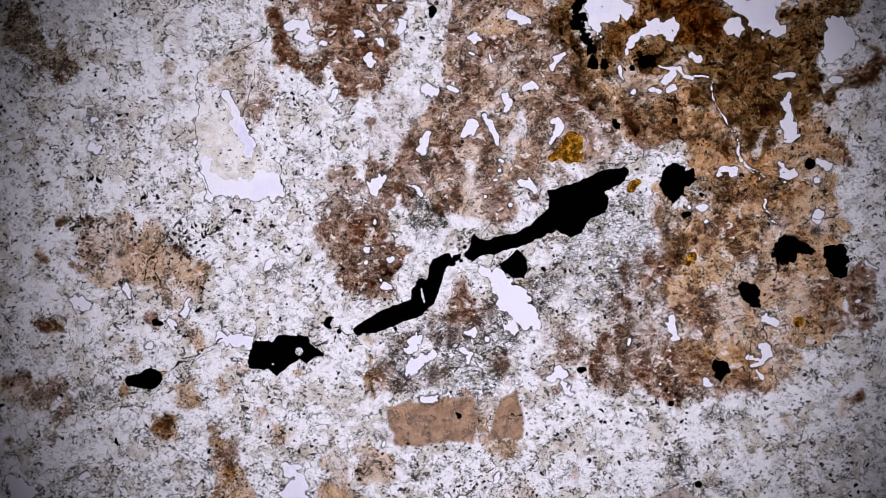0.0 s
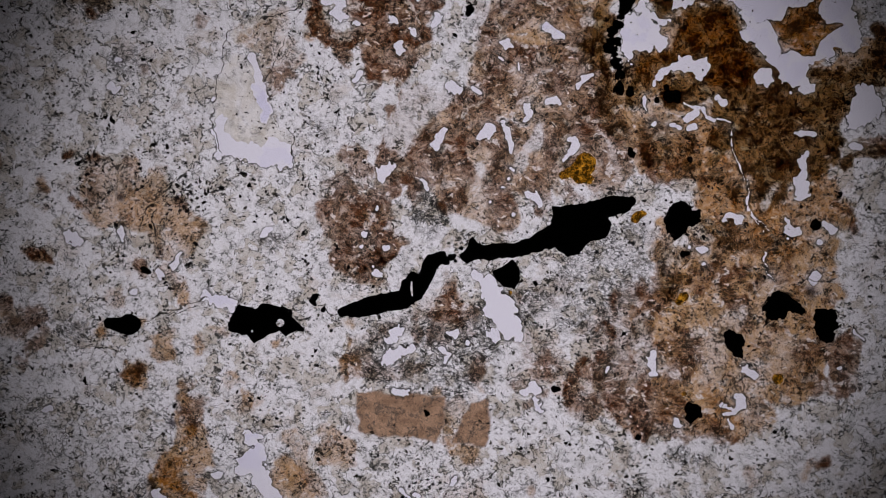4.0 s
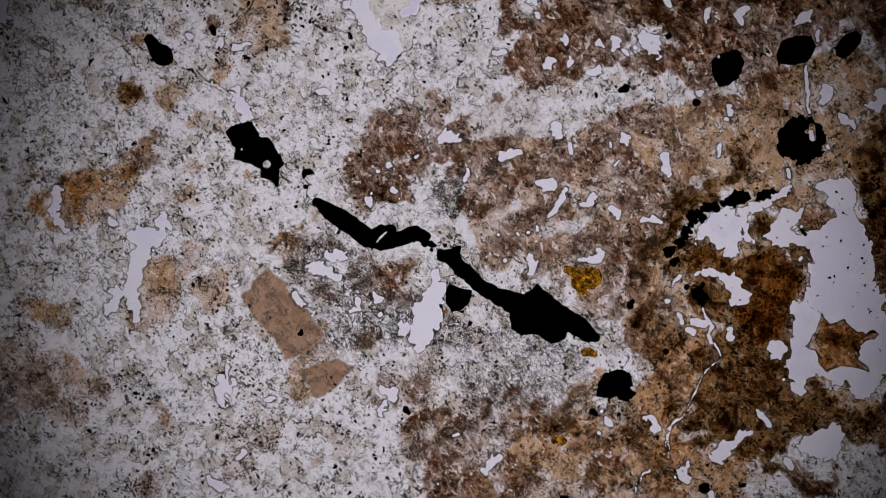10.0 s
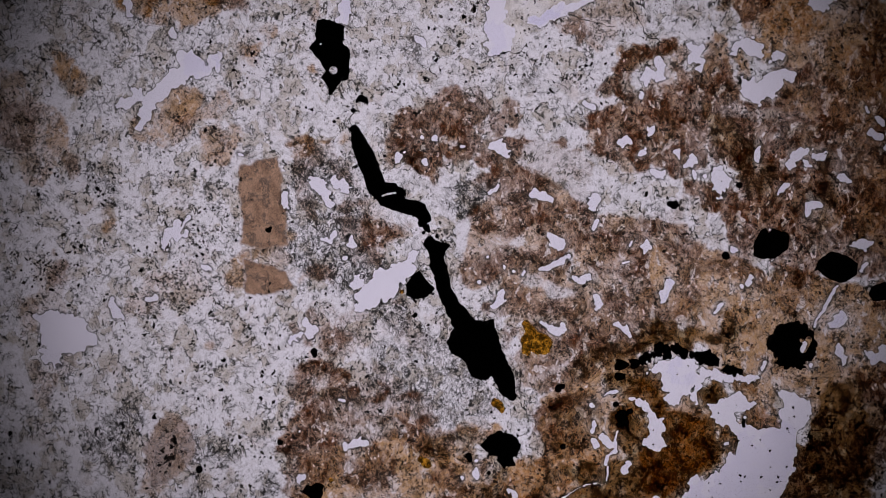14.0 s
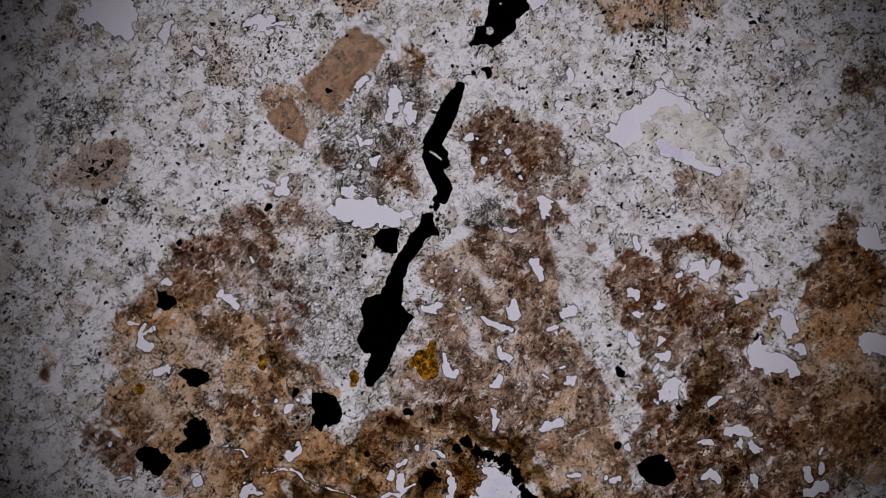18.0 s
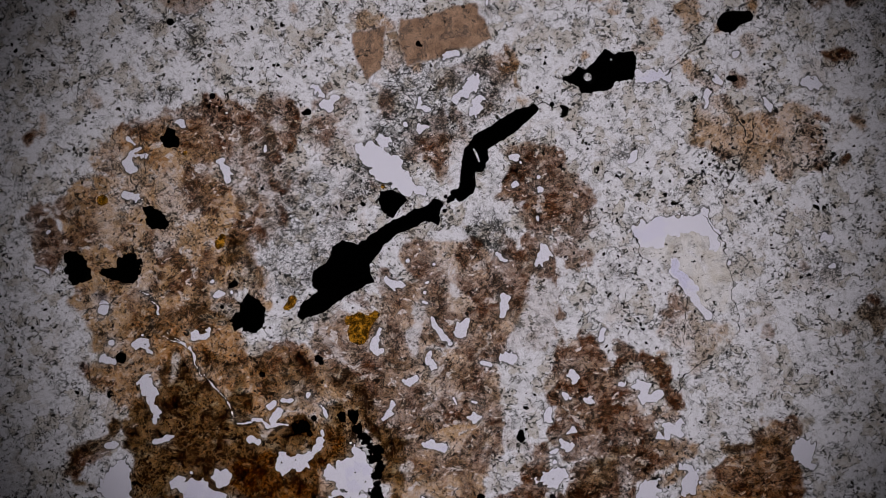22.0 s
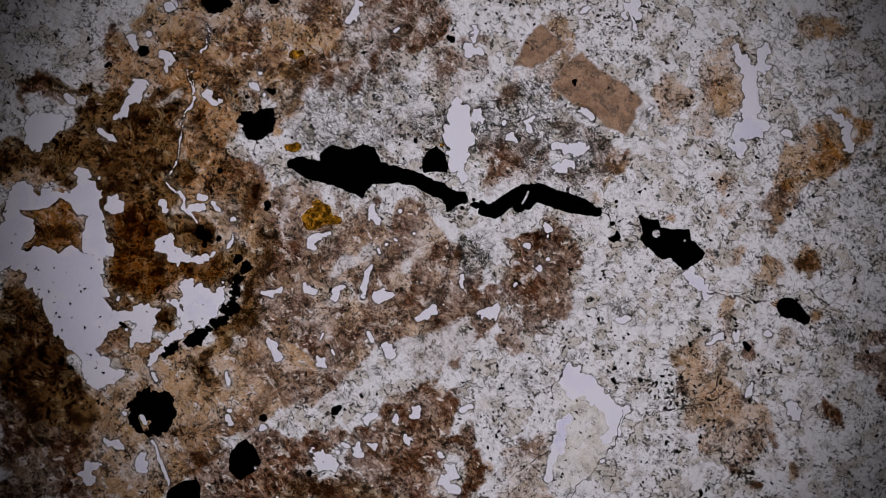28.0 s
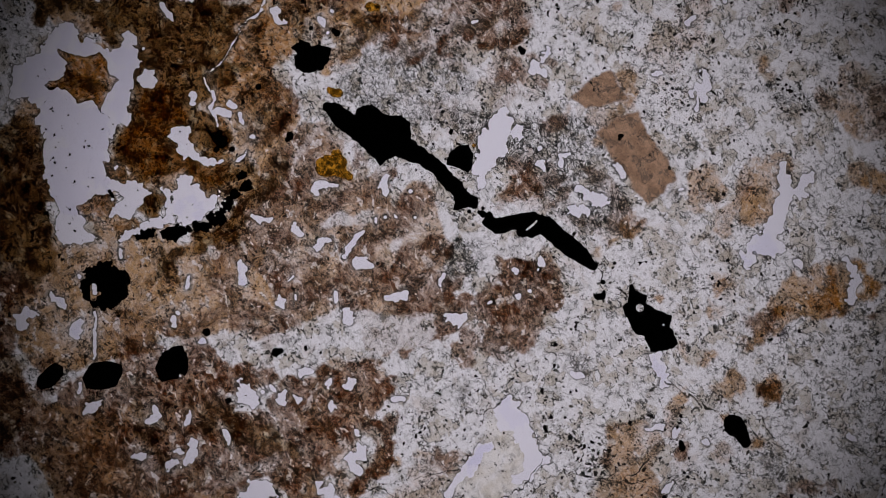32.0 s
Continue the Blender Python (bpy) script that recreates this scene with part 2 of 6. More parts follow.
def glass_material():
    n = Nodes("slide_glass")
    a = n.t.nodes.new("ShaderNodeBsdfTransparent")
    a.inputs[0].default_value = (0.985, 0.99, 0.99, 1)
    b = n.t.nodes.new("ShaderNodeBsdfGlossy")
    b.inputs["Roughness"].default_value = 0.02
    m = n.t.nodes.new("ShaderNodeMixShader")
    m.inputs[0].default_value = 0.03
    n.link(a.outputs[0], m.inputs[1])
    n.link(b.outputs[0], m.inputs[2])
    n.link(m.outputs[0], n.out.inputs[0])
    return n.mat


def diffuser_material():
    n = Nodes("frosted_window")
    g = n.noise(900, 3)
    t = n.t.nodes.new("ShaderNodeBsdfTranslucent")
    n.put(t.inputs["Color"], n.mix(g, (0.80, 0.79, 0.81), (0.84, 0.835, 0.85)))
    n.link(t.outputs[0], n.out.inputs[0])
    return n.mat


def dust_material():
    n = Nodes("dust_smudge")
    a = n.attr("depth")
    return n.clear(n.mix(n.ramp(a, 0.0, 1.0, 0, 0.75), (1, 1, 1), (0.25, 0.23, 0.27)))


def seam_material():
    n = Nodes("dark_seam")
    return n.clear(n.mix(n.ramp(n.noise(60, 2), 0.35, 0.65), (0.20, 0.20, 0.20), (0.78, 0.76, 0.74)))


def plain_material(name, one, two, size, rough):
    """A dull surface with grain at two scales; size in micrometres."""
    n = Nodes(name)
    g = n.add(n.mul(n.noise(size, 4, 0.6), 0.6), n.mul(n.noise(size / 12, 3, 0.6), 0.4))
    return n.solid(n.mix(n.ramp(g, 0.35, 0.65), one, two), rough, 0.0, g)


PLASTER = plain_material("plaster", (0.55, 0.54, 0.51), (0.62, 0.61, 0.58), 300000, 0.9)
WOODEN = plain_material("dark_wood", (0.10, 0.06, 0.035), (0.16, 0.10, 0.06), 60000, 0.55)
BLACKED = plain_material("black_lacquer", (0.010, 0.010, 0.011), (0.016, 0.016, 0.017), 4000, 0.7)
SEAM = seam_material()
ROCK, GOLD, ORE, SPECK = rock_material(), gold_material(), opaque_material(), speck_material()
RESIN, GLASS, FROST, DUST = resin_material(), glass_material(), diffuser_material(), dust_material()


# ---------------------------------------------------------------- shapes
def lattice(x, y, size, seed):
    """Smooth value noise in -1..1 over arrays of micrometres."""
    rng = np.random.RandomState(seed)
    table = rng.uniform(-1, 1, (256, 256))
    fx, fy = x / size + 64.37, y / size + 91.13
    ix, iy = np.floor(fx).astype(int), np.floor(fy).astype(int)
    tx, ty = fx - ix, fy - iy
    tx, ty = tx * tx * (3 - 2 * tx), ty * ty * (3 - 2 * ty)
    g = lambda i, j: table[i % 256, j % 256]
    return (g(ix, iy) * (1 - tx) + g(ix + 1, iy) * tx) * (1 - ty) + (g(ix, iy + 1) * (1 - tx) + g(ix + 1, iy + 1) * tx) * ty


def rough_noise(x, y, size, seed, octaves=3):
    out, amp = 0.0, 1.0
    for k in range(octaves):
        out = out + amp * lattice(x, y, size / 2 ** k, seed + 17 * k)
        amp *= 0.55
    return out


def corner_distance(corners, x, y):
    """Distance to a body with straight sides, negative inside."""
    best, inside = np.full(np.shape(x), 1e9), np.zeros(np.shape(x), bool)
    for (ax, ay), (bx, by) in zip(corners, corners[1:] + corners[:1]):
        dx, dy = bx - ax, by - ay
        h = np.clip(((x - ax) * dx + (y - ay) * dy) / (dx * dx + dy * dy), 0, 1)
        best = np.minimum(best, np.hypot(x - ax - h * dx, y - ay - h * dy))
        inside ^= ((ay > y) != (by > y)) & (x < ax + (y - ay) * dx / (dy or 1e-9))
    return np.where(inside, -best, best)


def radius(node):
    return node[2] if len(node) > 2 else 60


def distance(strokes, x, y):
    """Distance to a body of tapering strokes and straight-sided pieces, negative inside."""
    best = np.full(np.shape(x), 1e9)
    for nodes in strokes:
        if len(nodes[0]) == 2:
            best = np.minimum(best, corner_distance(nodes, x, y))
            continue
        for a, b in zip(nodes, nodes[1:] or nodes):
            dx, dy = b[0] - a[0], b[1] - a[1]
            ll = dx * dx + dy * dy
            h = np.clip(((x - a[0]) * dx + (y - a[1]) * dy) / ll, 0, 1) if ll else np.zeros(np.shape(x))
            d = np.hypot(x - a[0] - h * dx, y - a[1] - h * dy) - (a[2] + h * (b[2] - a[2]))
            best = np.minimum(best, d)
    return best


def extent(strokes, margin):
    every = [n for s in strokes for n in s]
    return (min(n[0] - radius(n) for n in every) - margin, max(n[0] + radius(n) for n in every) + margin,
            min(n[1] - radius(n) for n in every) - margin, max(n[1] + radius(n) for n in every) + margin)


def clipped(field, mask=None):
    """Marching squares: points as (row, column) floats and faces of the part of a grid where field < 0."""
    rows, cols = field.shape
    inside = field < 0
    count = inside[:-1, :-1].astype(int) + inside[1:, :-1] + inside[1:, 1:] + inside[:-1, 1:]
    if mask is not None:
        count = np.where(mask, count, 0)
    full_r, full_c = np.nonzero(count == 4)
    idx = lambda r, c: r * cols + c
    quads = np.stack([idx(full_r, full_c), idx(full_r, full_c + 1), idx(full_r + 1, full_c + 1), idx(full_r + 1, full_c)], 1)
    extra, cuts, polys = [], {}, []

    def cut(a, b):
        key = (a, b) if a < b else (b, a)
        if key not in cuts:
            p, q = divmod(key[0], cols), divmod(key[1], cols)
            fa, fb = field[p], field[q]
            t = fa / (fa - fb)
            cuts[key] = rows * cols + len(extra)
            extra.append((p[0] + t * (q[0] - p[0]), p[1] + t * (q[1] - p[1])))
        return cuts[key]

    for r, c in zip(*np.nonzero((count > 0) & (count < 4))):
        ring = [(r, c), (r, c + 1), (r + 1, c + 1), (r + 1, c)]
        poly = []
        for k in range(4):
            a, b = ring[k], ring[(k + 1) % 4]
            if inside[a]:
                poly.append(int(idx(*a)))
            if inside[a] != inside[b]:
                poly.append(cut(int(idx(*a)), int(idx(*b))))
        if len(poly) >= 3:
            polys.append(poly)
    rim = {v for v in cuts.values()}
    return quads, polys, np.array(extra).reshape(-1, 2), rim


def mesh_of(name, points, quads, polys):
    """A mesh from points in micrometres; unused points are dropped."""
    used = np.unique(np.concatenate([quads.ravel(), np.array([v for p in polys for v in p], int)])) if len(quads) or polys else np.zeros(0, int)
    back = np.full(len(points), -1)
    back[used] = np.arange(len(used))
    me = bpy.data.meshes.new(name)
    loops = np.concatenate([back[quads.ravel()], np.array([back[v] for p in polys for v in p], int)])
    sizes = np.concatenate([np.full(len(quads), 4), np.array([len(p) for p in polys], int)]).astype(int)
    me.vertices.add(len(used))
    me.vertices.foreach_set("co", (points[used] * UM).astype(np.float32).ravel())
    me.loops.add(len(loops))
    me.loops.foreach_set("vertex_index", loops.astype(np.int32))
    me.polygons.add(len(sizes))
    me.polygons.foreach_set("loop_start", np.concatenate([[0], np.cumsum(sizes)[:-1]]).astype(np.int32))
    me.update(calc_edges=True)
    me.validate()
    return me, used


def add_attribute(me, name, values):
    a = me.attributes.new(name, "FLOAT", "POINT")
    a.data.foreach_set("value", np.asarray(values, np.float32))


def part(name, me, material, parent=None, label=""):
    me.materials.append(material)
    ob = new(name, me)
    if parent is not None:
        ob.parent = parent
    return tagged(ob, label=label)


def plate(name, x0, x1, y0, y1, z0, z1, bevel):
    """A bevelled slab, in micrometres."""
    bm = bmesh.new()
    bmesh.ops.create_cube(bm, size=1.0)
    for v in bm.verts:
        v.co = Vector(((x0 + x1) / 2 + v.co.x * (x1 - x0), (y0 + y1) / 2 + v.co.y * (y1 - y0), (z0 + z1) / 2 + v.co.z * (z1 - z0))) * UM
    bmesh.ops.bevel(bm, geom=bm.edges[:], offset=bevel * UM, segments=2, affect="EDGES")
    me = bpy.data.meshes.new(name)
    bm.to_mesh(me)
    bm.free()
    return me


def lump_mesh(name, strokes, rough, size, seed, step, low, high, slope, holes=(), bend=0.0):
    """A solid body with a bevelled top, from low to high, following the strokes with an uneven edge."""
    x0, x1, y0, y1 = extent(strokes, 3 * rough + 3 * step + 2 * bend)
    xs, ys = np.arange(x0, x1 + step, step), np.arange(y0, y1 + step, step)
    gx, gy = np.meshgrid(xs, ys)
    f = distance(strokes, gx + bend * rough_noise(gx, gy, 95, 71), gy + bend * rough_noise(gx, gy, 95, 72)) + rough * rough_noise(gx, gy, size, seed)
    for h in holes:
        f = np.maximum(f, -distance(h, gx, gy))
    quads, polys, extra, rim = clipped(f)
    px = np.concatenate([gx.ravel(), x0 + extra[:, 1] * step])
    py = np.concatenate([gy.ravel(), y0 + extra[:, 0] * step])
    depth = np.concatenate([np.maximum(-f.ravel(), 0), np.zeros(len(extra))])
    top = low + np.minimum(high - low, depth * slope + 1) + 1.2 * lattice(px, py, 40, seed + 5) * (depth > step)
    n = len(px)
    points = np.concatenate([np.stack([px, py, top], 1), np.stack([px, py, np.full(n, low)], 1)])
    under_q = (quads + n)[:, ::-1] if len(quads) else quads
    under_p = [[v + n for v in reversed(p)] for p in polys]
    walls = []
    for p in polys:
        for a, b in zip(p, p[1:] + p[:1]):
            if a in rim and b in rim:
                walls.append([b, a, a + n, b + n])
    allq = np.concatenate([quads, under_q, np.array(walls, int).reshape(-1, 4)]).astype(int)
    me, used = mesh_of(name, points, allq, polys + under_p)
    return me, np.concatenate([depth, depth])[used]


# ---------------------------------------------------------------- the light table under the section
def slab(name, x0, x1, y0, y1, z0, z1, material, label, category):
    """A plain closed slab of the setting, in metres."""
    me = plate(name, x0 / UM, x1 / UM, y0 / UM, y1 / UM, z0 / UM, z1 / UM, min(x1 - x0, y1 - y0, z1 - z0) * 0.06 / UM)
    return tagged(part(name, me, material), label, category, kind="structure")


BENCH = -0.075
FLOOR = BENCH - 0.75
slab("floor", -2.2, 2.2, -1.9, 1.9, FLOOR - 0.1, FLOOR, WOODEN, "plain dark wooden floor of a dim room", "floor")


def open_wall(name, y0, y1):
    """An unseen wall; its one plain opening is added to brighten the room, in metres."""
    bm = bmesh.new()
    rings = []
    for x, low, high, y in ((2.197, FLOOR - 0.05, 1.75, y0), (2.197, FLOOR - 0.05, 1.75, y1), (1.1, 0.1, 1.3, y1), (1.1, 0.1, 1.3, y0)):
        rings.append([bm.verts.new(p) for p in ((-x, y, low), (x, y, low), (x, y, high), (-x, y, high))])
    for a, c in zip(rings, rings[1:] + rings[:1]):
        for k in range(4):
            bm.faces.new((a[k], a[(k + 1) % 4], c[(k + 1) % 4], c[k]))
    bmesh.ops.recalc_face_normals(bm, faces=bm.faces[:])
    me = bpy.data.meshes.new(name)
    bm.to_mesh(me)
    bm.free()
    return tagged(part(name, me, PLASTER), "plain off-white plastered wall, unseen, with an opening added for light", "wall", kind="structure")


open_wall("wall_north", 1.8, 1.897)
open_wall("wall_south", -1.897, -1.8)
slab("wall_east", 2.1, 2.194, -1.85, 1.85, FLOOR - 0.05, 1.75, PLASTER, "plain off-white plastered wall", "wall")
slab("wall_west", -2.194, -2.1, -1.85, 1.85, FLOOR - 0.05, 1.75, PLASTER, "plain off-white plastered wall", "wall")
slab("ceiling", -2.2, 2.2, -1.9, 1.9, 1.702, 1.8, PLASTER, "plain off-white ceiling", "ceiling")
slab("bench_top", -0.7, 0.7, -0.4, 0.4, BENCH - 0.04, BENCH, WOODEN, "plain dark wooden bench top under the lamp", "bench")
for sx, sy in ((-1, -1), (1, -1), (-1, 1), (1, 1)):
    slab("bench_leg", sx * 0.64 - 0.03, sx * 0.64 + 0.03, sy * 0.34 - 0.03, sy * 0.34 + 0.03, FLOOR, BENCH - 0.04, WOODEN, "square dark wooden leg under the bench top", "bench leg")


def housing_mesh():
    """A square black tube, open at both ends, from the bench up to the window."""
    bm = bmesh.new()
    rings = []
    for half, z in ((0.018, BENCH), (0.018, -0.0016), (0.014, -0.0016), (0.014, BENCH)):
        rings.append([bm.verts.new((sx * half, sy * half, z)) for sx, sy in ((-1, -1), (1, -1), (1, 1), (-1, 1))])
    for a, c in zip(rings, rings[1:] + rings[:1]):
        for k in range(4):
            bm.faces.new((a[k], a[(k + 1) % 4], c[(k + 1) % 4], c[k]))
    bmesh.ops.recalc_face_normals(bm, faces=bm.faces[:])
    me = bpy.data.meshes.new("lamp_housing")
    bm.to_mesh(me)
    bm.free()
    return me


tagged(part("lamp_housing", housing_mesh(), BLACKED), "plain matt black housing round the lamp", "lamp housing", kind="structure")
window = part("frosted_window", plate("frosted_window", -16000, 16000, -16000, 16000, -1600, -1080, 60), FROST)
tagged(window, "evenly lit white frosted glass over the lamp", "lamp window", kind="structure")

turning = []

section = new("thin_section")
tagged(section, "thin slice of brown and pale rock on a glass slide", "rock section")
turning.append(section)
slide = part("glass_slide", plate("glass_slide", -13000, 13000, -8000, 8000, -1076, -40, 80), GLASS, section, "clear ground glass slide")

# ---------------------------------------------------------------- what lies where in the slice
PORES, OPAQUE, GOLDEN, ZONES, CLUSTERS = [], [], [], [], []


def pore(strokes):
    PORES.append(strokes)


def opaque(form, strokes):
    OPAQUE.append((form, strokes))


def golden(form, strokes):
    GOLDEN.append((form, strokes))


def zone(kind, amount, strokes):
    ZONES.append((kind, amount, strokes))


SEAMS = []


def seam(strokes):
    SEAMS.append(strokes)


ISLANDS, SPECKS = [], []


def island(strokes):
    ISLANDS.append(strokes)


def specks(strokes):
    SPECKS.extend(strokes[0])


def cluster(count, strokes):
    CLUSTERS.append((count, strokes[0][0]))


# black ore
opaque(("S", "bead"), [[(1336, 1479, 46)], [(1253, 1478, 41), (1232, 1524, 31)], [(1205, 1475, 31)]])
opaque(("S", "bead"), [[(1219, 1618, 51)], [(1194, 1690, 41)], [(1162, 1736, 46)], [(1143, 1787, 36)]])
opaque(("S", "bead"), [[(1080, 1833, 51)], [(1090, 1903, 36)], [(1151, 1910, 41)], [(1140, 1835, 26)]])
opaque(("S", "bead"), [[(1086, 1992, 51)], [(1127, 2057, 46)], [(1134, 2135, 36)]])
opaque(("S", "bead"), [[(1166, 2204, 56)], [(1181, 2306, 66), (1143, 2269, 51)], [(1230, 2355, 31)]])
opaque(("S", "bead"), [[(1268, 2445, 36), (1279, 2497, 41)], [(1297, 2563, 31)]])
opaque(("E", "vein"), [[(818, 335), (1032, 392), (1328, 519), (1517, 555), (1578, 524), (1517, 417), (1348, 325), (1384, 264), (1348, 147), (1195, 70), (1124, -37), (1032, -83), (905, -27), (777, -78), (665, 19), (828, 182), (848, 244)], [(787, 4, 71), (547, -108, 66), (318, -170, 71), (190, -185, 77), (134, -236, 56)], [(170, -109, 46), (165, -63, 15)]])
opaque(("V", "vein"), [[(-886, -925, 41), (-754, -874, 77), (-549, -787, 87), (-371, -726, 87), (-259, -619, 82), (-203, -491, 71), (-162, -338, 66), (-90, -277, 51), (-39, -318, 31)], [(-371, -655, 41), (-356, -568, 46), (-310, -476, 31)], [(-565, -711, 20)]])
opaque(("R", "round"), [[(384, -328), (469, -270), (539, -190), (626, -262), (651, -361), (607, -454), (510, -454), (427, -397)]])
opaque(("L", "lump"), [[(-1881, -1155), (-1815, -1017), (-1672, -1027), (-1611, -961), (-1335, -976), (-1320, -1042), (-1253, -1093), (-1192, -1150), (-1274, -1165), (-1350, -1221), (-1417, -1190), (-1493, -1231), (-1621, -1344), (-1697, -1282), (-1876, -1267)]])
opaque(("S", "small"), [[(-1152, -828, 31), (-1167, -869, 31), (-1136, -905, 15)]])
opaque(("S", "small"), [[(-1060, -935, 20)]])
opaque(("S", "small"), [[(-9, -272, 31), (32, -246, 15)]])
opaque(("S", "small"), [[(42, -297, 15)]])
opaque(("S", "small"), [[(73, -175, 15)]])
opaque(("P", "lump"), [[(-2948, -1384, 51), (-2845, -1384, 66), (-2769, -1359, 97), (-2733, -1354, 71)], [(-2764, -1282, 26)]])
opaque(("J", "lump"), [[(1869, 530), (1976, 591), (2063, 560), (2052, 300), (1991, 264), (1971, 208), (1920, 249), (1833, 376)], [(2017, 509), (2139, 530), (2160, 438), (2114, 366), (2017, 387)]])
opaque(("J", "lump"), [[(3405, -236, 92), (3466, -216, 71)], [(3456, -379, 77), (3430, -313, 102)], [(3517, -287, 41)]])
opaque(("J", "lump"), [[(2884, -236, 41), (2945, -185, 77), (2996, -134, 71), (3083, -175, 61), (3195, -200, 41)], [(2945, -287, 51), (3032, -257, 56)]])
opaque(("J", "lump"), [[(2604, -542, 56), (2655, -593, 87), (2690, -665, 51)], [(2741, -695, 20)]])
opaque(("J", "lump"), [[(2359, -1251, 56), (2410, -1251, 56), (2369, -1328, 46)], [(2445, -1272, 36)]])
opaque(("S", "small"), [[(-213, 1968, 41), (-223, 1927, 31)]])
opaque(("S", "small"), [[(3190, 580, 46)]])
opaque(("S", "small"), [[(1430, 968, 20), (1435, 927, 26)]])
opaque(("S", "small"), [[(1971, 973, 26)]])
opaque(("S", "small"), [[(1124, -1287, 31), (1155, -1277, 20)]])
opaque(("S", "small"), [[(22, -1695, 26), (1, -1675, 15)]])
opaque(("S", "small"), [[(2185, -2318, 31)]])
opaque(("S", "small"), [[(2063, 116, 31), (2104, 131, 20)]])
opaque(("S", "small"), [[(1940, -1588, 26)]])
opaque(("S", "small"), [[(2216, 300, 20)]])
opaque(("S", "small"), [[(-2718, -854, 31), (-2667, -864, 20)]])
opaque(("J", "round"), [[(178, 3003), (269, 2881), (268, 2760), (244, 2677), (108, 2694), (9, 2748), (-13, 2799), (41, 2824), (-8, 2851), (45, 3005)]])
opaque(("J", "round"), [[(414, 3617), (494, 3479), (438, 3339), (351, 3255), (282, 3270), (207, 3369), (205, 3450), (311, 3637)]])
opaque(("J", "round"), [[(610, 3977), (644, 3844), (645, 3771), (584, 3725), (512, 3755), (467, 3901), (498, 4002), (555, 4014)]])
opaque(("D", "dendrite"), [[(1047, 3025, 204), (1050, 3055, 204)]])
opaque(("S", "bead"), [[(1289, 2426, 20)]])
opaque(("S", "bead"), [[(1314, 2521, 20), (1287, 2555, 20)]])
opaque(("S", "small"), [[(1586, 1443, 26)]])
opaque(("J", "lump"), [[(1699, 1498, 56), (1743, 1530, 36), (1769, 1476, 26)], [(1650, 1565, 26)]])
opaque(("S", "small"), [[(244, 2433, 36)]])
opaque(("S", "small"), [[(-395, 2558, 31)]])
opaque(("S", "small"), [[(1979, 963, 26)]])
opaque(("S", "small"), [[(1447, 924, 31)]])
opaque(("S", "small"), [[(1727, 2598, 15), (1779, 2603, 15)]])
opaque(("S", "small"), [[(1140, -1281, 26)]])
opaque(("S", "small"), [[(2195, -2320, 31)]])
opaque(("S", "small"), [[(3195, 577, 51)]])
opaque(("S", "small"), [[(3366, 898, 20)]])
opaque(("S", "small"), [[(3293, 1720, 20)]])
# open pores and cracks
pore([[(1321, 2126, 66), (1326, 1996, 66), (1203, 2004, 46), (1221, 2134, 36)]])
pore([[(-1657, 336, 92), (-1891, 359, 77), (-2155, 341, 77), (-2262, 499, 51), (-2264, 627, 36)], [(-2226, 286, 36)]])
pore([[(-1858, 668, 41), (-1911, 813, 41), (-2006, 944, 26)]])
pore([[(241, -379, 36), (343, -415, 56), (445, -568, 107), (522, -670, 148), (598, -797, 107), (675, -823, 66)], [(496, -879, 61)], [(726, -859, 41)]])
pore([[(-1749, 402, 122), (-1631, 376, 66)], [(-1774, 300, 46)]])
pore([[(-1927, 876, 36), (-1876, 743, 56), (-1861, 672, 36)]])
pore([[(-1519, 1805, 20), (-1442, 1845, 46), (-1366, 1845, 36)], [(-1391, 1754, 61), (-1335, 1687, 36)]])
pore([[(-1187, 1662, 36)]])
pore([[(-1131, 1131, 26), (-1101, 1218, 26)]])
pore([[(-907, 1779, 26), (-866, 1743, 31)]])
pore([[(-703, 1692, 36), (-672, 1652, 31)]])
pore([[(-800, 1550, 26), (-774, 1488, 36)]])
pore([[(-524, 1794, 26), (-499, 1835, 36), (-468, 1851, 20)]])
pore([[(-692, 1983, 31), (-652, 1999, 20)]])
pore([[(-274, 1243, 41), (-203, 1233, 46)]])
pore([[(-315, 682, 36), (-294, 759, 41), (-264, 845, 36)]])
pore([[(-759, 396, 56), (-682, 427, 46), (-728, 335, 36)]])
pore([[(-351, 356, 20), (-320, 300, 15)]])
pore([[(-805, -185, 26)]])
pore([[(-590, -272, 26)]])
pore([[(-733, 50, 20)]])
pore([[(-631, -512, 41), (-585, -552, 20)]])
pore([[(-692, -481, 15)]])
pore([[(-815, -313, 20)]])
pore([[(-1708, -348, 36), (-1652, -302, 20)]])
pore([[(-3284, 983, 26), (-3249, 978, 20)]])
pore([[(-3284, 743, 41), (-3243, 718, 26)]])
pore([[(-2351, 769, 20)]])
pore([[(-3458, -634, 26), (-3407, -660, 46), (-3356, -685, 36), (-3407, -726, 20)]])
pore([[(-2988, -491, 20), (-2968, -563, 36), (-2948, -619, 15)]])
pore([[(-2396, -644, 15), (-2432, -726, 20), (-2463, -797, 15)]])
pore([[(-2585, -838, 20), (-2555, -910, 26)]])
pore([[(-3356, -2226, 36), (-3386, -2257, 26)]])
pore([[(-3968, -2354, 92), (-3856, -2389, 87), (-4050, -2277, 46)]])
pore([[(-1499, -2185, 51), (-1468, -2277, 46), (-1509, -2389, 77), (-1386, -2399, 46)]])
pore([[(-2080, -1001, 36), (-1978, -1017, 56), (-1876, -1063, 31)]])
pore([[(-2769, -1063, 31)]])
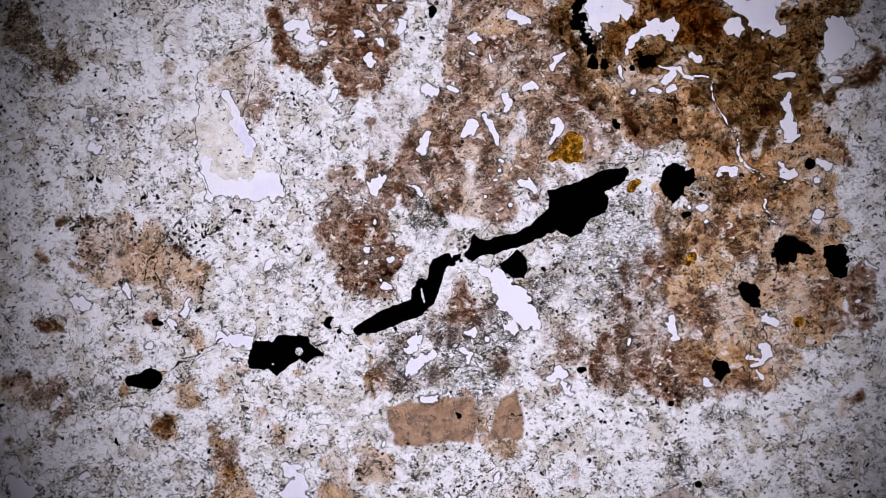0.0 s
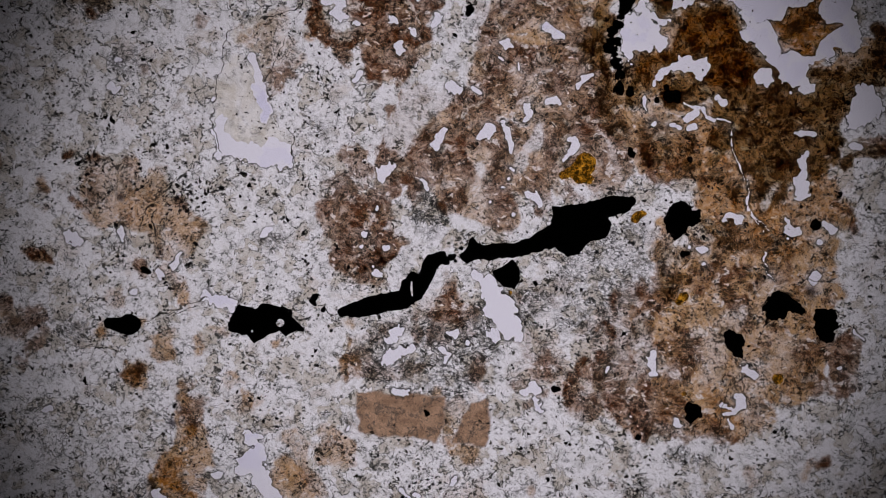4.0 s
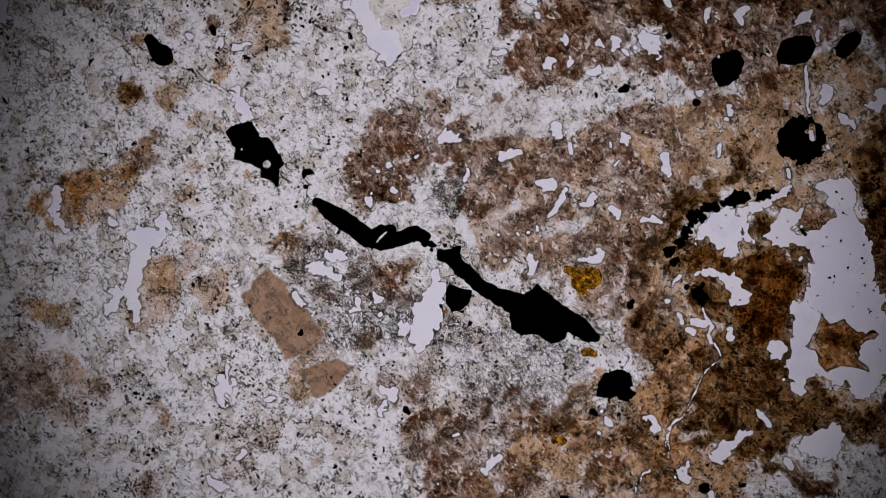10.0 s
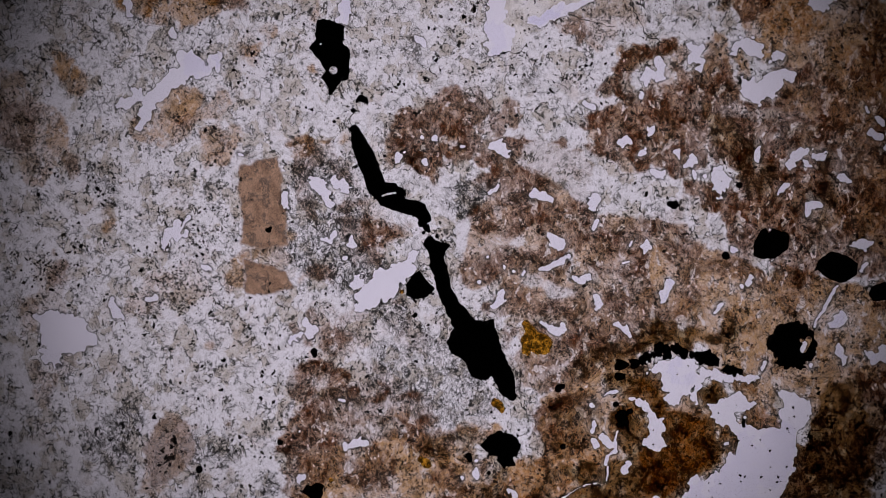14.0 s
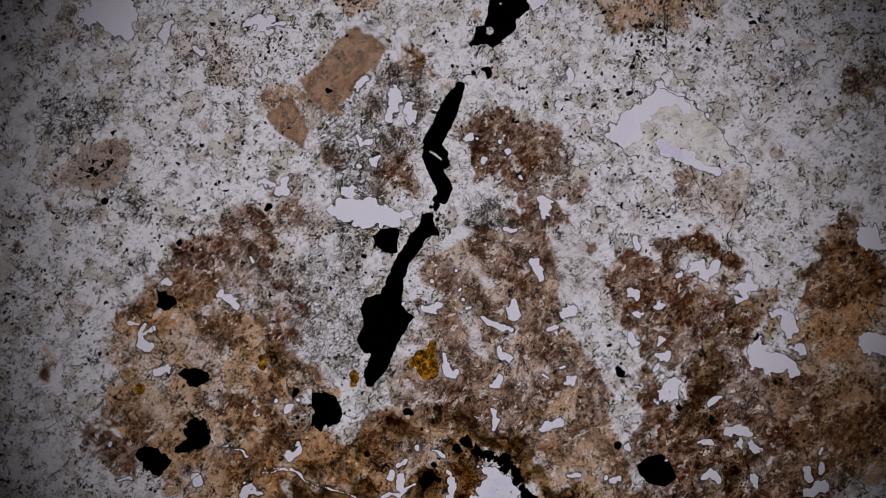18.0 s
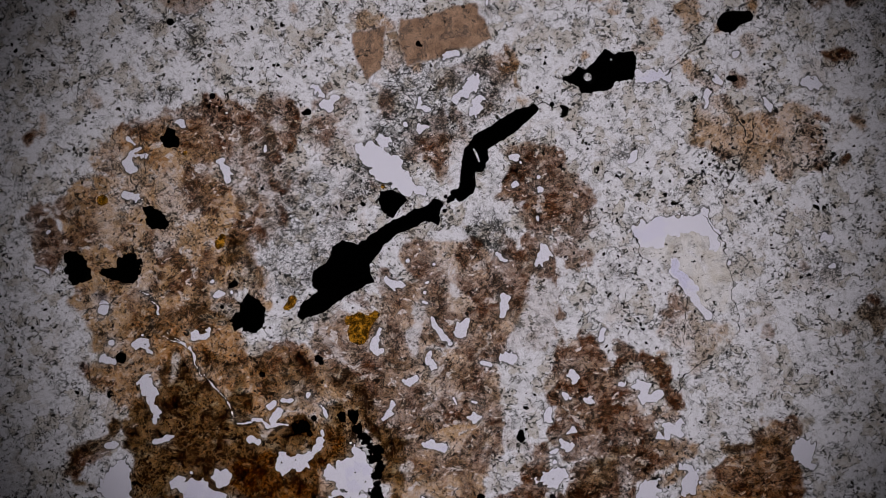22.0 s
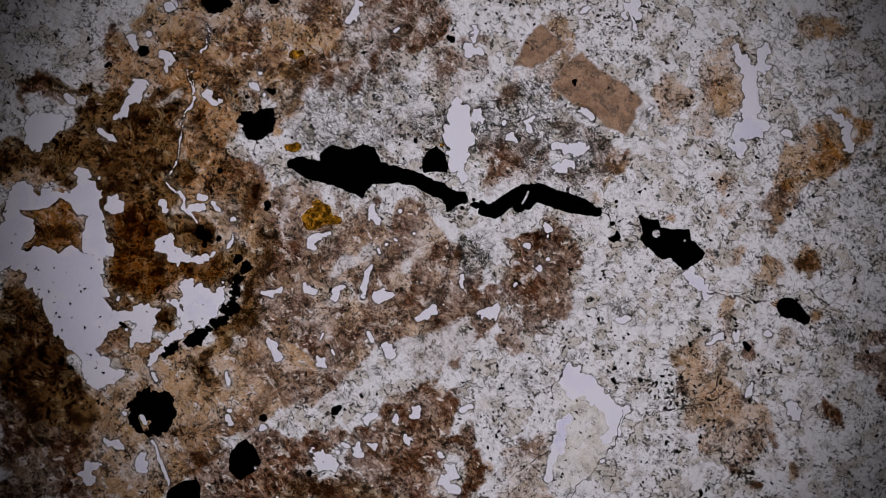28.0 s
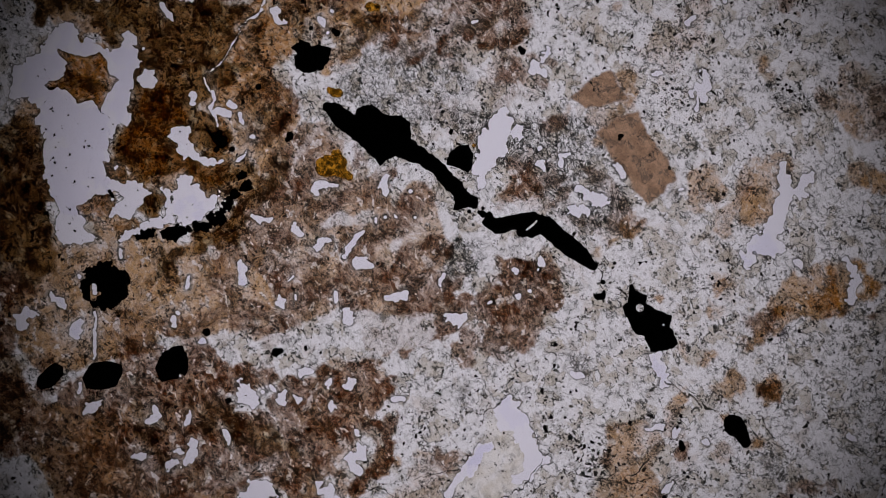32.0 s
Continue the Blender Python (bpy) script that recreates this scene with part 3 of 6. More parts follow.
pore([[(-371, -1027, 46), (-417, -1078, 36)], [(-412, -1267, 51), (-356, -1206, 56), (-294, -1175, 46), (-213, -1144, 31)]])
pore([[(-243, -1552, 36), (-300, -1568, 20), (-192, -1542, 20)]])
pore([[(-652, -1945, 26)]])
pore([[(496, 1948, 26), (532, 1917, 46), (604, 1856, 31), (665, 1866, 20)]])
pore([[(165, 1754, 41), (195, 1698, 26)]])
pore([[(302, 1550, 10), (328, 1499, 15)]])
pore([[(104, 1590, 10), (144, 1570, 10)]])
pore([[(629, 1264, 26), (675, 1284, 41), (721, 1279, 20)]])
pore([[(854, 1442, 15), (905, 1519, 36), (971, 1565, 20)]])
pore([[(496, 1203, 15), (445, 1162, 36), (486, 1136, 26), (461, 1075, 26)]])
pore([[(114, 963, 31), (155, 907, 41), (88, 856, 31)]])
pore([[(257, 1014, 15), (308, 912, 26), (348, 830, 26), (384, 754, 10)]])
pore([[(410, 616, 20)]])
pore([[(905, 963, 36), (940, 907, 41), (879, 835, 31), (869, 784, 26)]])
pore([[(573, 437, 20), (604, 396, 36), (665, 376, 41), (695, 335, 15)]])
pore([[(394, 514, 15)]])
pore([[(369, 437, 15)]])
pore([[(272, 274, 20)]])
pore([[(486, 213, 26)]])
pore([[(-55, 1259, 26), (-14, 1243, 20)]])
pore([[(144, -940, 46), (104, -950, 26)]])
pore([[(930, -1282, 31), (971, -1308, 36), (854, -1359, 20)], [(971, -1410, 31), (991, -1471, 31)]])
pore([[(981, -1461, 20), (1032, -1486, 15)]])
pore([[(277, -1012, 20)]])
pore([[(1950, -828, 41), (1950, -910, 46), (1981, -971, 26)]])
pore([[(2777, -1063, 31), (2808, -1144, 36), (2767, -1206, 26), (2675, -1246, 20)], [(2716, -1308, 20), (2757, -1359, 20)], [(2644, -1144, 15), (2726, -1180, 20)]])
pore([[(2741, -787, 20), (2797, -818, 36), (2879, -869, 26)]])
pore([[(2257, -1384, 26), (2287, -1425, 31)]])
pore([[(3695, -308, 15), (3787, -359, 15)]])
pore([[(3629, -649, 26)]])
pore([[(2236, 182, 36), (2185, 172, 26)]])
pore([[(2114, 182, 20)]])
pore([[(2267, 44, 20)]])
pore([[(1563, -1012, 15), (1552, -1083, 10)]])
pore([[(1828, -1420, 20)]])
pore([[(1874, 1448, 15), (2022, 1448, 15), (2063, 1381, 10), (2124, 1356, 10)]])
pore([[(2282, 1345, 5), (2292, 1243, 5), (2359, 1101, 5), (2450, 948, 8), (2496, 856, 5)]])
pore([[(2542, 708, 10), (2573, 595, 10)]])
pore([[(2624, 565, 5), (2757, 427, 5)]])
pore([[(2777, 264, 5), (2843, 95, 5), (2910, 9, 5)]])
pore([[(52, -1093, 20), (114, -1129, 20), (93, -1206, 15)]])
pore([[(1481, 1422, 15), (1491, 1335, 10)]])
pore([[(1772, 1254, 26)]])
pore([[(1588, 1238, 20)]])
pore([[(-1520, -2452, 71), (-1476, -2374, 92), (-1426, -2282, 56)], [(-1383, -2465, 92), (-1304, -2601, 71), (-1212, -2713, 56), (-1136, -2772, 56), (-1017, -2809, 51), (-909, -2856, 31)], [(-1187, -2869, 46), (-1131, -2978, 41), (-1112, -3046, 26)], [(-1248, -2915, 26)], [(-1526, -2154, 31), (-1441, -2172, 26)]])
pore([[(-1763, -2581, 31), (-1722, -2575, 26)]])
pore([[(-2280, -2827, 36), (-2212, -2865, 46), (-2134, -2954, 36), (-2049, -2973, 26), (-1923, -2945, 31)]])
pore([[(-34, -2518, 36), (60, -2548, 61), (68, -2620, 46), (54, -2455, 20)], [(161, -2619, 36), (231, -2580, 15)]])
pore([[(343, -2279, 15), (379, -2231, 20)]])
pore([[(834, -3789, 26), (846, -3662, 102), (862, -3510, 92)], [(1004, -3626, 143), (999, -3421, 133), (1012, -3289, 61)], [(1164, -3668, 71), (1217, -3596, 41)]])
pore([[(696, -3114, 36), (778, -3065, 41), (814, -3013, 20)]])
pore([[(1250, -4246, 66), (1288, -4167, 36)]])
pore([[(635, -2800, 20), (633, -2718, 26)]])
pore([[(-2127, -986, 36), (-1965, -1007, 36), (-1841, -994, 15)]])
pore([[(-1654, 2115, 36), (-1621, 2193, 56), (-1550, 2125, 51), (-1511, 2213, 31)], [(-1436, 2190, 26)]])
pore([[(-1636, 2503, 41), (-1682, 2610, 56), (-1618, 2685, 61), (-1562, 2731, 26)]])
pore([[(-1531, 2831, 26), (-1576, 2897, 41)]])
pore([[(-1321, 2574, 36), (-1267, 2650, 82), (-1204, 2721, 77), (-1302, 2813, 92), (-1389, 2919, 61), (-1384, 3021, 31)]])
pore([[(-587, 2993, 26), (-656, 3072, 61), (-699, 3158, 41)], [(-595, 3168, 31)], [(-684, 3310, 26), (-650, 3235, 31)]])
pore([[(-451, 3431, 20), (-465, 3493, 36), (-427, 3520, 20)]])
pore([[(-334, 2911, 15), (-366, 2950, 36), (-391, 3004, 20)]])
pore([[(-222, 3213, 36), (-219, 3295, 36)], [(-108, 3171, 15), (-172, 3198, 20)]])
pore([[(-1113, 3686, 10), (-1053, 3721, 15)]])
pore([[(-981, 3822, 31), (-937, 3853, 15)]])
pore([[(-871, 3749, 26), (-843, 3818, 26)]])
pore([[(-907, 3948, 56), (-756, 3922, 56)]])
pore([[(-628, 2120, 36), (-581, 2080, 36)], [(-513, 2139, 26), (-456, 2149, 20)]])
pore([[(-484, 2224, 26)]])
pore([[(-504, 2338, 61), (-466, 2407, 56), (-366, 2438, 31)], [(-419, 2361, 61), (-288, 2394, 20)]])
pore([[(194, 2495, 31)]])
pore([[(530, 2574, 31)]])
pore([[(169, 3533, 15), (136, 3613, 46), (154, 3688, 41), (140, 3751, 20)]])
pore([[(371, 3656, 26), (319, 3702, 20)]])
pore([[(863, 3392, 31), (802, 3454, 36), (775, 3488, 20)]])
pore([[(1069, 3458, 31), (1153, 3476, 31)]])
pore([[(1149, 3743, 41)]])
pore([[(1037, 3139, 20), (1101, 3112, 26)]])
pore([[(530, 3446, 10), (600, 3377, 15), (696, 3316, 15), (820, 3273, 15), (878, 3242, 10)]])
pore([[(1209, 2803, 15), (1272, 2766, 15)]])
pore([[(1482, 1377, 10), (1474, 1454, 10)]])
pore([[(1822, 1240, 20)]])
pore([[(-747, 2727, 15), (-620, 2714, 20)]])
pore([[(16, 2815, 10), (88, 2818, 5)]])
pore([[(2898, 1796, 56), (2787, 1897, 112), (2708, 1864, 77), (2878, 2012, 41)], [(2614, 1985, 77), (2507, 2075, 66), (2392, 2165, 82), (2301, 2162, 56)], [(2402, 2439, 133), (2226, 2491, 133), (2415, 2583, 133), (2540, 2753, 112), (2650, 2811, 46)], [(2148, 2825, 173), (2127, 2674, 184), (2114, 2531, 61)], [(1939, 2916, 143), (1775, 2993, 112), (1641, 3067, 122), (1635, 3161, 71), (1517, 2977, 61)], [(2120, 3001, 51)], [(2907, 2726, 133), (2721, 2678, 92), (2615, 2583, 92)], [(3044, 2641, 143), (3045, 2496, 82), (3167, 2478, 61), (3226, 2295, 87), (3159, 2312, 61)], [(1912, 2629, 61), (1769, 2523, 46), (1693, 2446, 92), (1643, 2378, 82), (1579, 2551, 92), (1501, 2565, 46)]])
pore([[(3030, 2179, 61)]])
pore([[(1954, 2451, 26)]])
pore([[(2504, 1814, 71)]])
pore([[(1523, 1940, 51), (1461, 2054, 56), (1350, 2148, 56), (1314, 2263, 51), (1334, 2446, 36), (1347, 2590, 31), (1340, 2710, 20), (1347, 2749, 10)], [(1539, 2152, 31), (1417, 2203, 41)], [(1408, 1943, 66), (1298, 1932, 82), (1248, 1864, 56), (1203, 1998, 46), (1284, 1741, 20)]])
pore([[(1923, 1874, 41), (1964, 1809, 56), (1922, 1740, 56)], [(1837, 1810, 61), (1730, 1827, 41), (1660, 1768, 41), (1585, 1666, 41), (1542, 1590, 26)]])
pore([[(1230, 3488, 20), (1158, 3495, 31), (1040, 3470, 20)]])
pore([[(845, 3433, 36), (782, 3493, 36)]])
pore([[(1192, 3782, 41), (1097, 3848, 56), (1171, 3871, 36)]])
pore([[(3268, 425, 31)]])
pore([[(3339, 564, 41), (3280, 587, 26)]])
pore([[(3058, 502, 36), (2998, 479, 31), (2922, 562, 26)]])
pore([[(2974, 412, 15)]])
pore([[(3024, 846, 56), (3002, 921, 61), (2978, 1013, 41), (2986, 1139, 26), (2994, 1226, 15)], [(2977, 800, 31)]])
pore([[(2511, 505, 46), (2443, 508, 36), (2382, 517, 36)]])
pore([[(3043, 1366, 15), (2957, 1374, 20), (2877, 1374, 15)]])
pore([[(3460, 1328, 36), (3398, 1363, 26)]])
pore([[(3453, 1694, 153), (3391, 1602, 92), (3447, 1822, 92), (3361, 1511, 41)]])
pore([[(3256, 97, 46), (3289, 137, 31)]])
pore([[(2169, 1515, 36), (2111, 1553, 26)]])
pore([[(1957, 1418, 20), (1925, 1378, 41), (1888, 1334, 36)]])
pore([[(1972, 1265, 26), (1923, 1244, 26)]])
pore([[(1786, 1249, 20)]])
pore([[(506, 2620, 26), (452, 2668, 20)]])
pore([[(194, 2493, 26)]])
pore([[(634, 1884, 15), (492, 1951, 31)]])
pore([[(1237, 3209, 20)]])
pore([[(326, 2836, 7), (196, 2873, 7)]])
pore([[(740, 2330, 15), (657, 2407, 15)]])
pore([[(-5, -2485, 20), (-74, -2442, 26)]])
pore([[(-2692, 2553, 102), (-2718, 2665, 71)]])
pore([[(-2082, 3289, 102), (-2162, 3441, 82)]])
pore([[(2520, 857, 5), (2562, 682, 5)]])
pore([[(2271, 1350, 7), (2109, 1374, 7), (1983, 1446, 7), (1826, 1459, 7)]])
pore([[(2775, 457, 5), (2666, 542, 5), (2566, 628, 5)]])
pore([[(3187, 2831), (3124, 2414), (3280, 2280), (3222, 2165), (3075, 2183), (3039, 2072), (2914, 2033), (2886, 1880), (2753, 1735), (2689, 1851), (2371, 2062), (2195, 2351), (2014, 2495), (1792, 2593), (1560, 2686), (1814, 3069), (2167, 3048), (2515, 2879), (2677, 2894), (2784, 2731), (2953, 2986)]])
pore([[(-1861, 681, 31), (-1993, 1019, 41), (-2080, 1206, 20)]])
# island rock
island([[(3162, 2407), (3059, 2334), (2986, 2279), (2949, 2224), (2925, 2086), (2828, 2059), (2679, 2066), (2593, 2019), (2594, 2122), (2543, 2267), (2455, 2337), (2596, 2366), (2631, 2465), (2743, 2513), (2887, 2675), (2890, 2477), (2970, 2394)]])
island([[(2067, 2546), (2003, 2478), (1865, 2472), (1869, 2542), (1953, 2560)]])
island([[(1804, 2934), (1807, 2736), (1774, 2612), (1650, 2638), (1567, 2743), (1708, 2955)]])
island([[(1594, 2369), (1586, 2209), (1497, 2177), (1360, 2292), (1405, 2471)]])
island([[(-1492, -2275, 26)]])
# golden grains
golden("large", [[(1058, 784, 92), (1022, 692, 102), (1093, 641, 51), (930, 672, 46), (869, 631, 31)]])
golden("small", [[(1583, 361, 41), (1634, 417, 26)]])
golden("small", [[(3098, -848, 46)]])
golden("small", [[(2134, -272, 46), (2104, -313, 31)]])
golden("small", [[(2287, -1129, 26)]])
golden("ring", [[(578, -491, 26)]])
# brown rock
zone("brown", .8, [[(-386, 3531, 153), (-744, 3734, 184), (-1152, 3784, 153)], [(125, 3022, 122), (-27, 2665, 102)], [(-76, 2001, 112), (-24, 1644, 92)]])
zone("brown", .8, [[(828, 505, 71), (1004, 394, 61), (1180, 425, 51)], [(686, 706, 61), (744, 930, 71), (1002, 1104, 82), (1250, 1037, 82), (1386, 821, 71)]])
zone("brown", .7, [[(736, 2048, 102), (449, 2075, 133), (194, 2062, 102)], [(305, 1291, 122), (17, 1317, 102)], [(134, 1017, 82)]])
zone("brown", .8, [[(678, 4311, 204), (296, 4381, 255), (281, 4636, 153)], [(14, 4140, 153)], [(623, 3858, 102)]])
zone("brown", .9, [[(-181, 2491, 143), (-201, 2801, 173), (-59, 3197, 173), (-75, 3557, 173)], [(271, 2395, 122), (367, 2590, 102)], [(423, 3148, 143)], [(-4, 3755, 153)]])
zone("brown", .85, [[(-1013, 1343, 122), (-1089, 1607, 112), (-1252, 1521, 61)], [(-719, 1724, 112)], [(33, 1290, 112), (-201, 1006, 92)], [(-353, 252, 112), (-480, 521, 92)], [(-43, 272, 133)]])
zone("brown", .8, [[(-1374, 3892, 204), (-1582, 3861, 153)]])
zone("brown", .8, [[(1750, 4020, 255), (1352, 4021, 204), (1522, 4295, 204)], [(1430, 3687, 153)]])
zone("brown", .9, [[(3760, 1445, 112), (3515, 1341, 71), (3911, 1504, 51)]])
zone("brown", .8, [[(-3639, -830, 71), (-3767, -836, 61)]])
zone("brown", .8, [[(-2731, -804, 61)]])
zone("brown", .9, [[(-2496, -210, 51)]])
zone("brown", .6, [[(-3643, -1463, 128)]])
zone("brown", .9, [[(-1776, 1119, 112)]])
zone("brown", .8, [[(-349, 481, 112), (-624, 651, 112), (-741, 952, 71)], [(-1309, 1475, 92)]])
zone("brown", .85, [[(584, 531, 112), (718, 375, 92)], [(628, 651, 71), (768, 835, 71), (981, 984, 92), (1192, 910, 102), (1259, 684, 92), (1173, 520, 61)]])
zone("brown", .75, [[(688, 917, 92), (911, 1100, 102), (1171, 1136, 112), (1325, 879, 102), (1190, 560, 61)], [(936, 1354, 102), (1150, 1435, 92)]])
zone("brown", .6, [[(-1014, -4442, 102), (-785, -4238, 102)]])
zone("brown", .7, [[(-994, -315, 102), (-1142, -84, 153), (-1106, 141, 128)], [(-721, -197, 102), (-839, 76, 82)]])
zone("brown", .8, [[(-1789, 1071, 82)]])
zone("brown", .5, [[(-3032, 957, 51)], [(-2563, 1437, 61)], [(-3310, 1533, 61)]])
zone("brown", .9, [[(-3618, 1409, 71)]])
zone("brown", .7, [[(2588, -2631, 41)], [(3051, -2555, 41)], [(1779, -2052, 20)]])
zone("brown", .9, [[(3733, -815, 102), (3668, -643, 153), (3683, -403, 112)]])
zone("brown", .6, [[(-1918, 3737, 204), (-1657, 3926, 153)]])
zone("brown", .7, [[(-4253, -121, 112)]])
zone("brown", .9, [[(-3755, -282, 51), (-3802, -253, 31)]])
zone("brown", 1, [[(-3696, -840, 92), (-3607, -861, 71)], [(-3757, -829, 41)]])
zone("brown", .8, [[(-3689, -459, 31)]])
zone("brown", 1, [[(-3553, 33, 41), (-3539, 74, 26)]])
zone("brown", 1, [[(-3291, -430, 61), (-3417, -354, 31)]])
zone("brown", 1, [[(-3316, 32, 51), (-3371, 28, 31)]])
zone("brown", .9, [[(-2524, -166, 51), (-2464, -222, 41)]])
zone("brown", .9, [[(-2840, -3335, 51)]])
zone("brown", .8, [[(-2738, -3085, 26)], [(-2670, -3109, 20)], [(-2362, -3286, 26)], [(-2501, -3182, 20)], [(-2477, -2956, 26)]])
zone("brown", .95, [[(281, 3009, 204), (200, 3222, 163), (68, 3440, 112), (250, 3730, 163)]])
zone("brown", .5, [[(363, 232, 122), (332, 440, 102), (652, 562, 122), (891, 897, 153), (1277, 654, 153), (1302, 907, 122), (1571, 1034, 102)]])
zone("brown", 1, [[(-1136, 1983, 143), (-856, 1958, 194), (-601, 1999, 122)], [(-1060, 1703, 153), (-805, 1754, 204), (-601, 1677, 102)], [(-999, 1422, 122), (-794, 1448, 184), (-743, 1243, 71)], [(-1187, 1499, 82)]])
zone("brown", .7, [[(-1468, 1601, 61), (-1340, 1422, 61), (-1223, 1294, 46)]])
zone("brown", .8, [[(-779, 963, 51), (-550, 886, 133), (-396, 606, 133), (-437, 376, 122)], [(-601, 529, 61)]])
zone("brown", .65, [[(-1136, 146, 112), (-1034, 95, 82)]])
zone("brown", 1, [[(-805, -32, 102), (-601, -236, 153), (-728, -542, 133), (-601, -593, 92)], [(-448, -185, 41)]])
zone("brown", .75, [[(-39, 1958, 61), (114, 2009, 102)], [(12, 1601, 112), (165, 1345, 153), (-39, 1167, 133)]])
zone("brown", .9, [[(63, 1754, 71), (318, 1550, 173), (624, 1601, 133)], [(-141, 835, 153), (63, 1039, 153), (318, 835, 173)]])
zone("brown", .8, [[(-243, 631, 173), (-39, 478, 122)], [(369, 580, 153), (318, 325, 133), (369, 95, 112), (471, 44, 41)]])
zone("brown", .75, [[(726, 1448, 204), (1032, 1550, 204), (777, 1090, 173)], [(1083, 1141, 153), (981, 886, 112), (1236, 835, 71)]])
zone("brown", .6, [[(675, 1958, 204), (905, 1754, 173)]])
zone("brown", .9, [[(37, -517, 92), (73, -797, 122), (-65, -1001, 51)], [(-192, -1001, 61), (-254, -721, 41)]])
zone("brown", .7, [[(420, -1257, 82), (394, -1104, 51)], [(-116, -1343, 51), (-728, -1369, 92), (-601, -1206, 41)]])
zone("brown", .8, [[(1032, -389, 61), (981, -313, 61)], [(777, -338, 41)]])
zone("brown", .95, [[(1542, -440, 112), (1746, -364, 122), (1848, -593, 102)], [(1644, -797, 92), (1542, -644, 71)]])
zone("brown", .9, [[(1338, -1052, 133), (1415, -1257, 102), (1287, -1359, 82)], [(1542, -950, 71)]])
zone("brown", .9, [[(1644, -1104, 71), (1746, -1333, 102), (1950, -1461, 71)], [(1848, -950, 71), (1950, -1206, 61)]])
zone("brown", .8, [[(2180, -1206, 122), (2155, -1410, 92), (2461, -1410, 112), (2716, -1410, 82)]])
zone("brown", .7, [[(3328, -593, 133), (3481, -491, 92)], [(3430, -797, 92)]])
zone("brown", .8, [[(1899, 861, 133), (1644, 784, 112), (1542, 1167, 82)], [(2052, 784, 92)]])
zone("brown", .8, [[(2359, 19, 112), (2257, -134, 92), (2614, 19, 71)], [(2920, 172, 82), (2945, 19, 51)]])
zone("brown", .6, [[(1899, 70, 92), (1950, -134, 122), (2104, -236, 71)]])
zone("brown", .7, [[(2512, -185, 71), (2665, -338, 71)]])
zone("brown", .75, [[(-1774, 1152, 61), (-1759, 1014, 41)]])
zone("brown", .9, [[(-3866, -1369, 92), (-4019, -1410, 82), (-3713, -1461, 41)]])
zone("brown", 1, [[(-1023, 1242, 82), (-947, 1491, 173), (-1069, 1810, 173), (-1089, 2120, 224), (-846, 2506, 306), (-907, 2922, 255), (-567, 3247, 255)], [(-1262, 1419, 82), (-1600, 1633, 82), (-1673, 1922, 61)], [(-262, 2704, 204), (-74, 3044, 224), (-308, 3273, 204)], [(-282, 2501, 102), (-318, 2146, 122)], [(-769, 1473, 133), (-663, 1770, 122), (-734, 2085, 153)]])
zone("brown", .95, [[(-1328, 2810, 51), (-841, 3069, 204), (-699, 3465, 153), (-288, 3476, 122)], [(-1318, 2399, 133), (-1531, 2318, 71)]])
zone("brown", .8, [[(-1825, 1168, 51), (-1815, 1013, 71)]])
zone("brown", .8, [[(-8, 1653, 122), (-43, 1298, 112), (-120, 1049, 102)]])
zone("brown", .9, [[(1338, -1301, 122), (1358, -1098, 112)], [(1653, -1230, 133), (1658, -923, 122), (1815, -631, 153)], [(1917, -1154, 122), (1785, -1448, 61)]])
zone("brown", .5, [[(440, -3621, 112)]])
zone("brown", .5, [[(-1027, -3936, 153), (-778, -4013, 153)]])
zone("brown", .9, [[(-2299, -3835, 122), (-2387, -3698, 61)]])
zone("brown", .5, [[(-646, -3462, 41), (-442, -3472, 41)]])
zone("brown", .9, [[(3682, 1380, 112), (3816, 1458, 51)], [(3553, 642, 46)]])
zone("brown", .9, [[(2422, 3053, 204), (2161, 3367, 255), (1881, 3864, 255)]])
zone("brown", .7, [[(218, -839, 122), (22, -803, 71)], [(-7, -528, 92)]])
zone("brown", .9, [[(-2115, -1984, 102), (-2118, -1820, 61)], [(-2128, -2127, 51)]])
zone("brown", .7, [[(-425, -943, 51), (-684, -1390, 82)]])
zone("brown", .9, [[(-853, 2596, 306), (-988, 3196, 306), (-449, 2809, 255)], [(-687, 2039, 184), (-759, 1588, 153)]])
zone("brown", .9, [[(-2603, 2344, 92), (-2460, 2807, 204), (-1985, 2592, 122), (-2300, 2504, 122)]])
zone("brown", .5, [[(-3305, -389, 61), (-3305, 29, 41)], [(-3050, 111, 36)]])
zone("brown", .9, [[(-2499, -160, 41), (-2463, -236, 26)]])
zone("brown", .6, [[(-2769, -797, 51), (-2703, -874, 36)]])
zone("brown", .8, [[(-3458, -338, 36)]])
zone("brown", .7, [[(-3534, 44, 36)]])
zone("brown", .8, [[(-3585, -1486, 41)]])
zone("brown", .7, [[(-3636, -1869, 36), (-3713, -1818, 26)]])
zone("brown", .9, [[(-4044, -1920, 51)]])
zone("brown", .9, [[(3660, -1537, 41), (3604, -1593, 31)]])
zone("brown", 1, [[(3660, 1422, 61), (3609, 1345, 41)]])
zone("brown", .9, [[(3481, 743, 46)]])
zone("brown", .9, [[(981, -328, 46), (1052, -415, 51)], [(838, -399, 46), (930, -491, 36)], [(624, -522, 26), (649, -568, 20)]])
zone("brown", .7, [[(1297, -695, 41), (1415, -706, 36)], [(1491, -797, 41)]])
zone("brown", .6, [[(777, -1282, 51), (1032, -1333, 51), (854, -1461, 31)]])
zone("brown", 1, [[(2435, 19, 41), (2512, -7, 41), (2563, 90, 41), (2665, 90, 31)], [(2333, -83, 36)]])
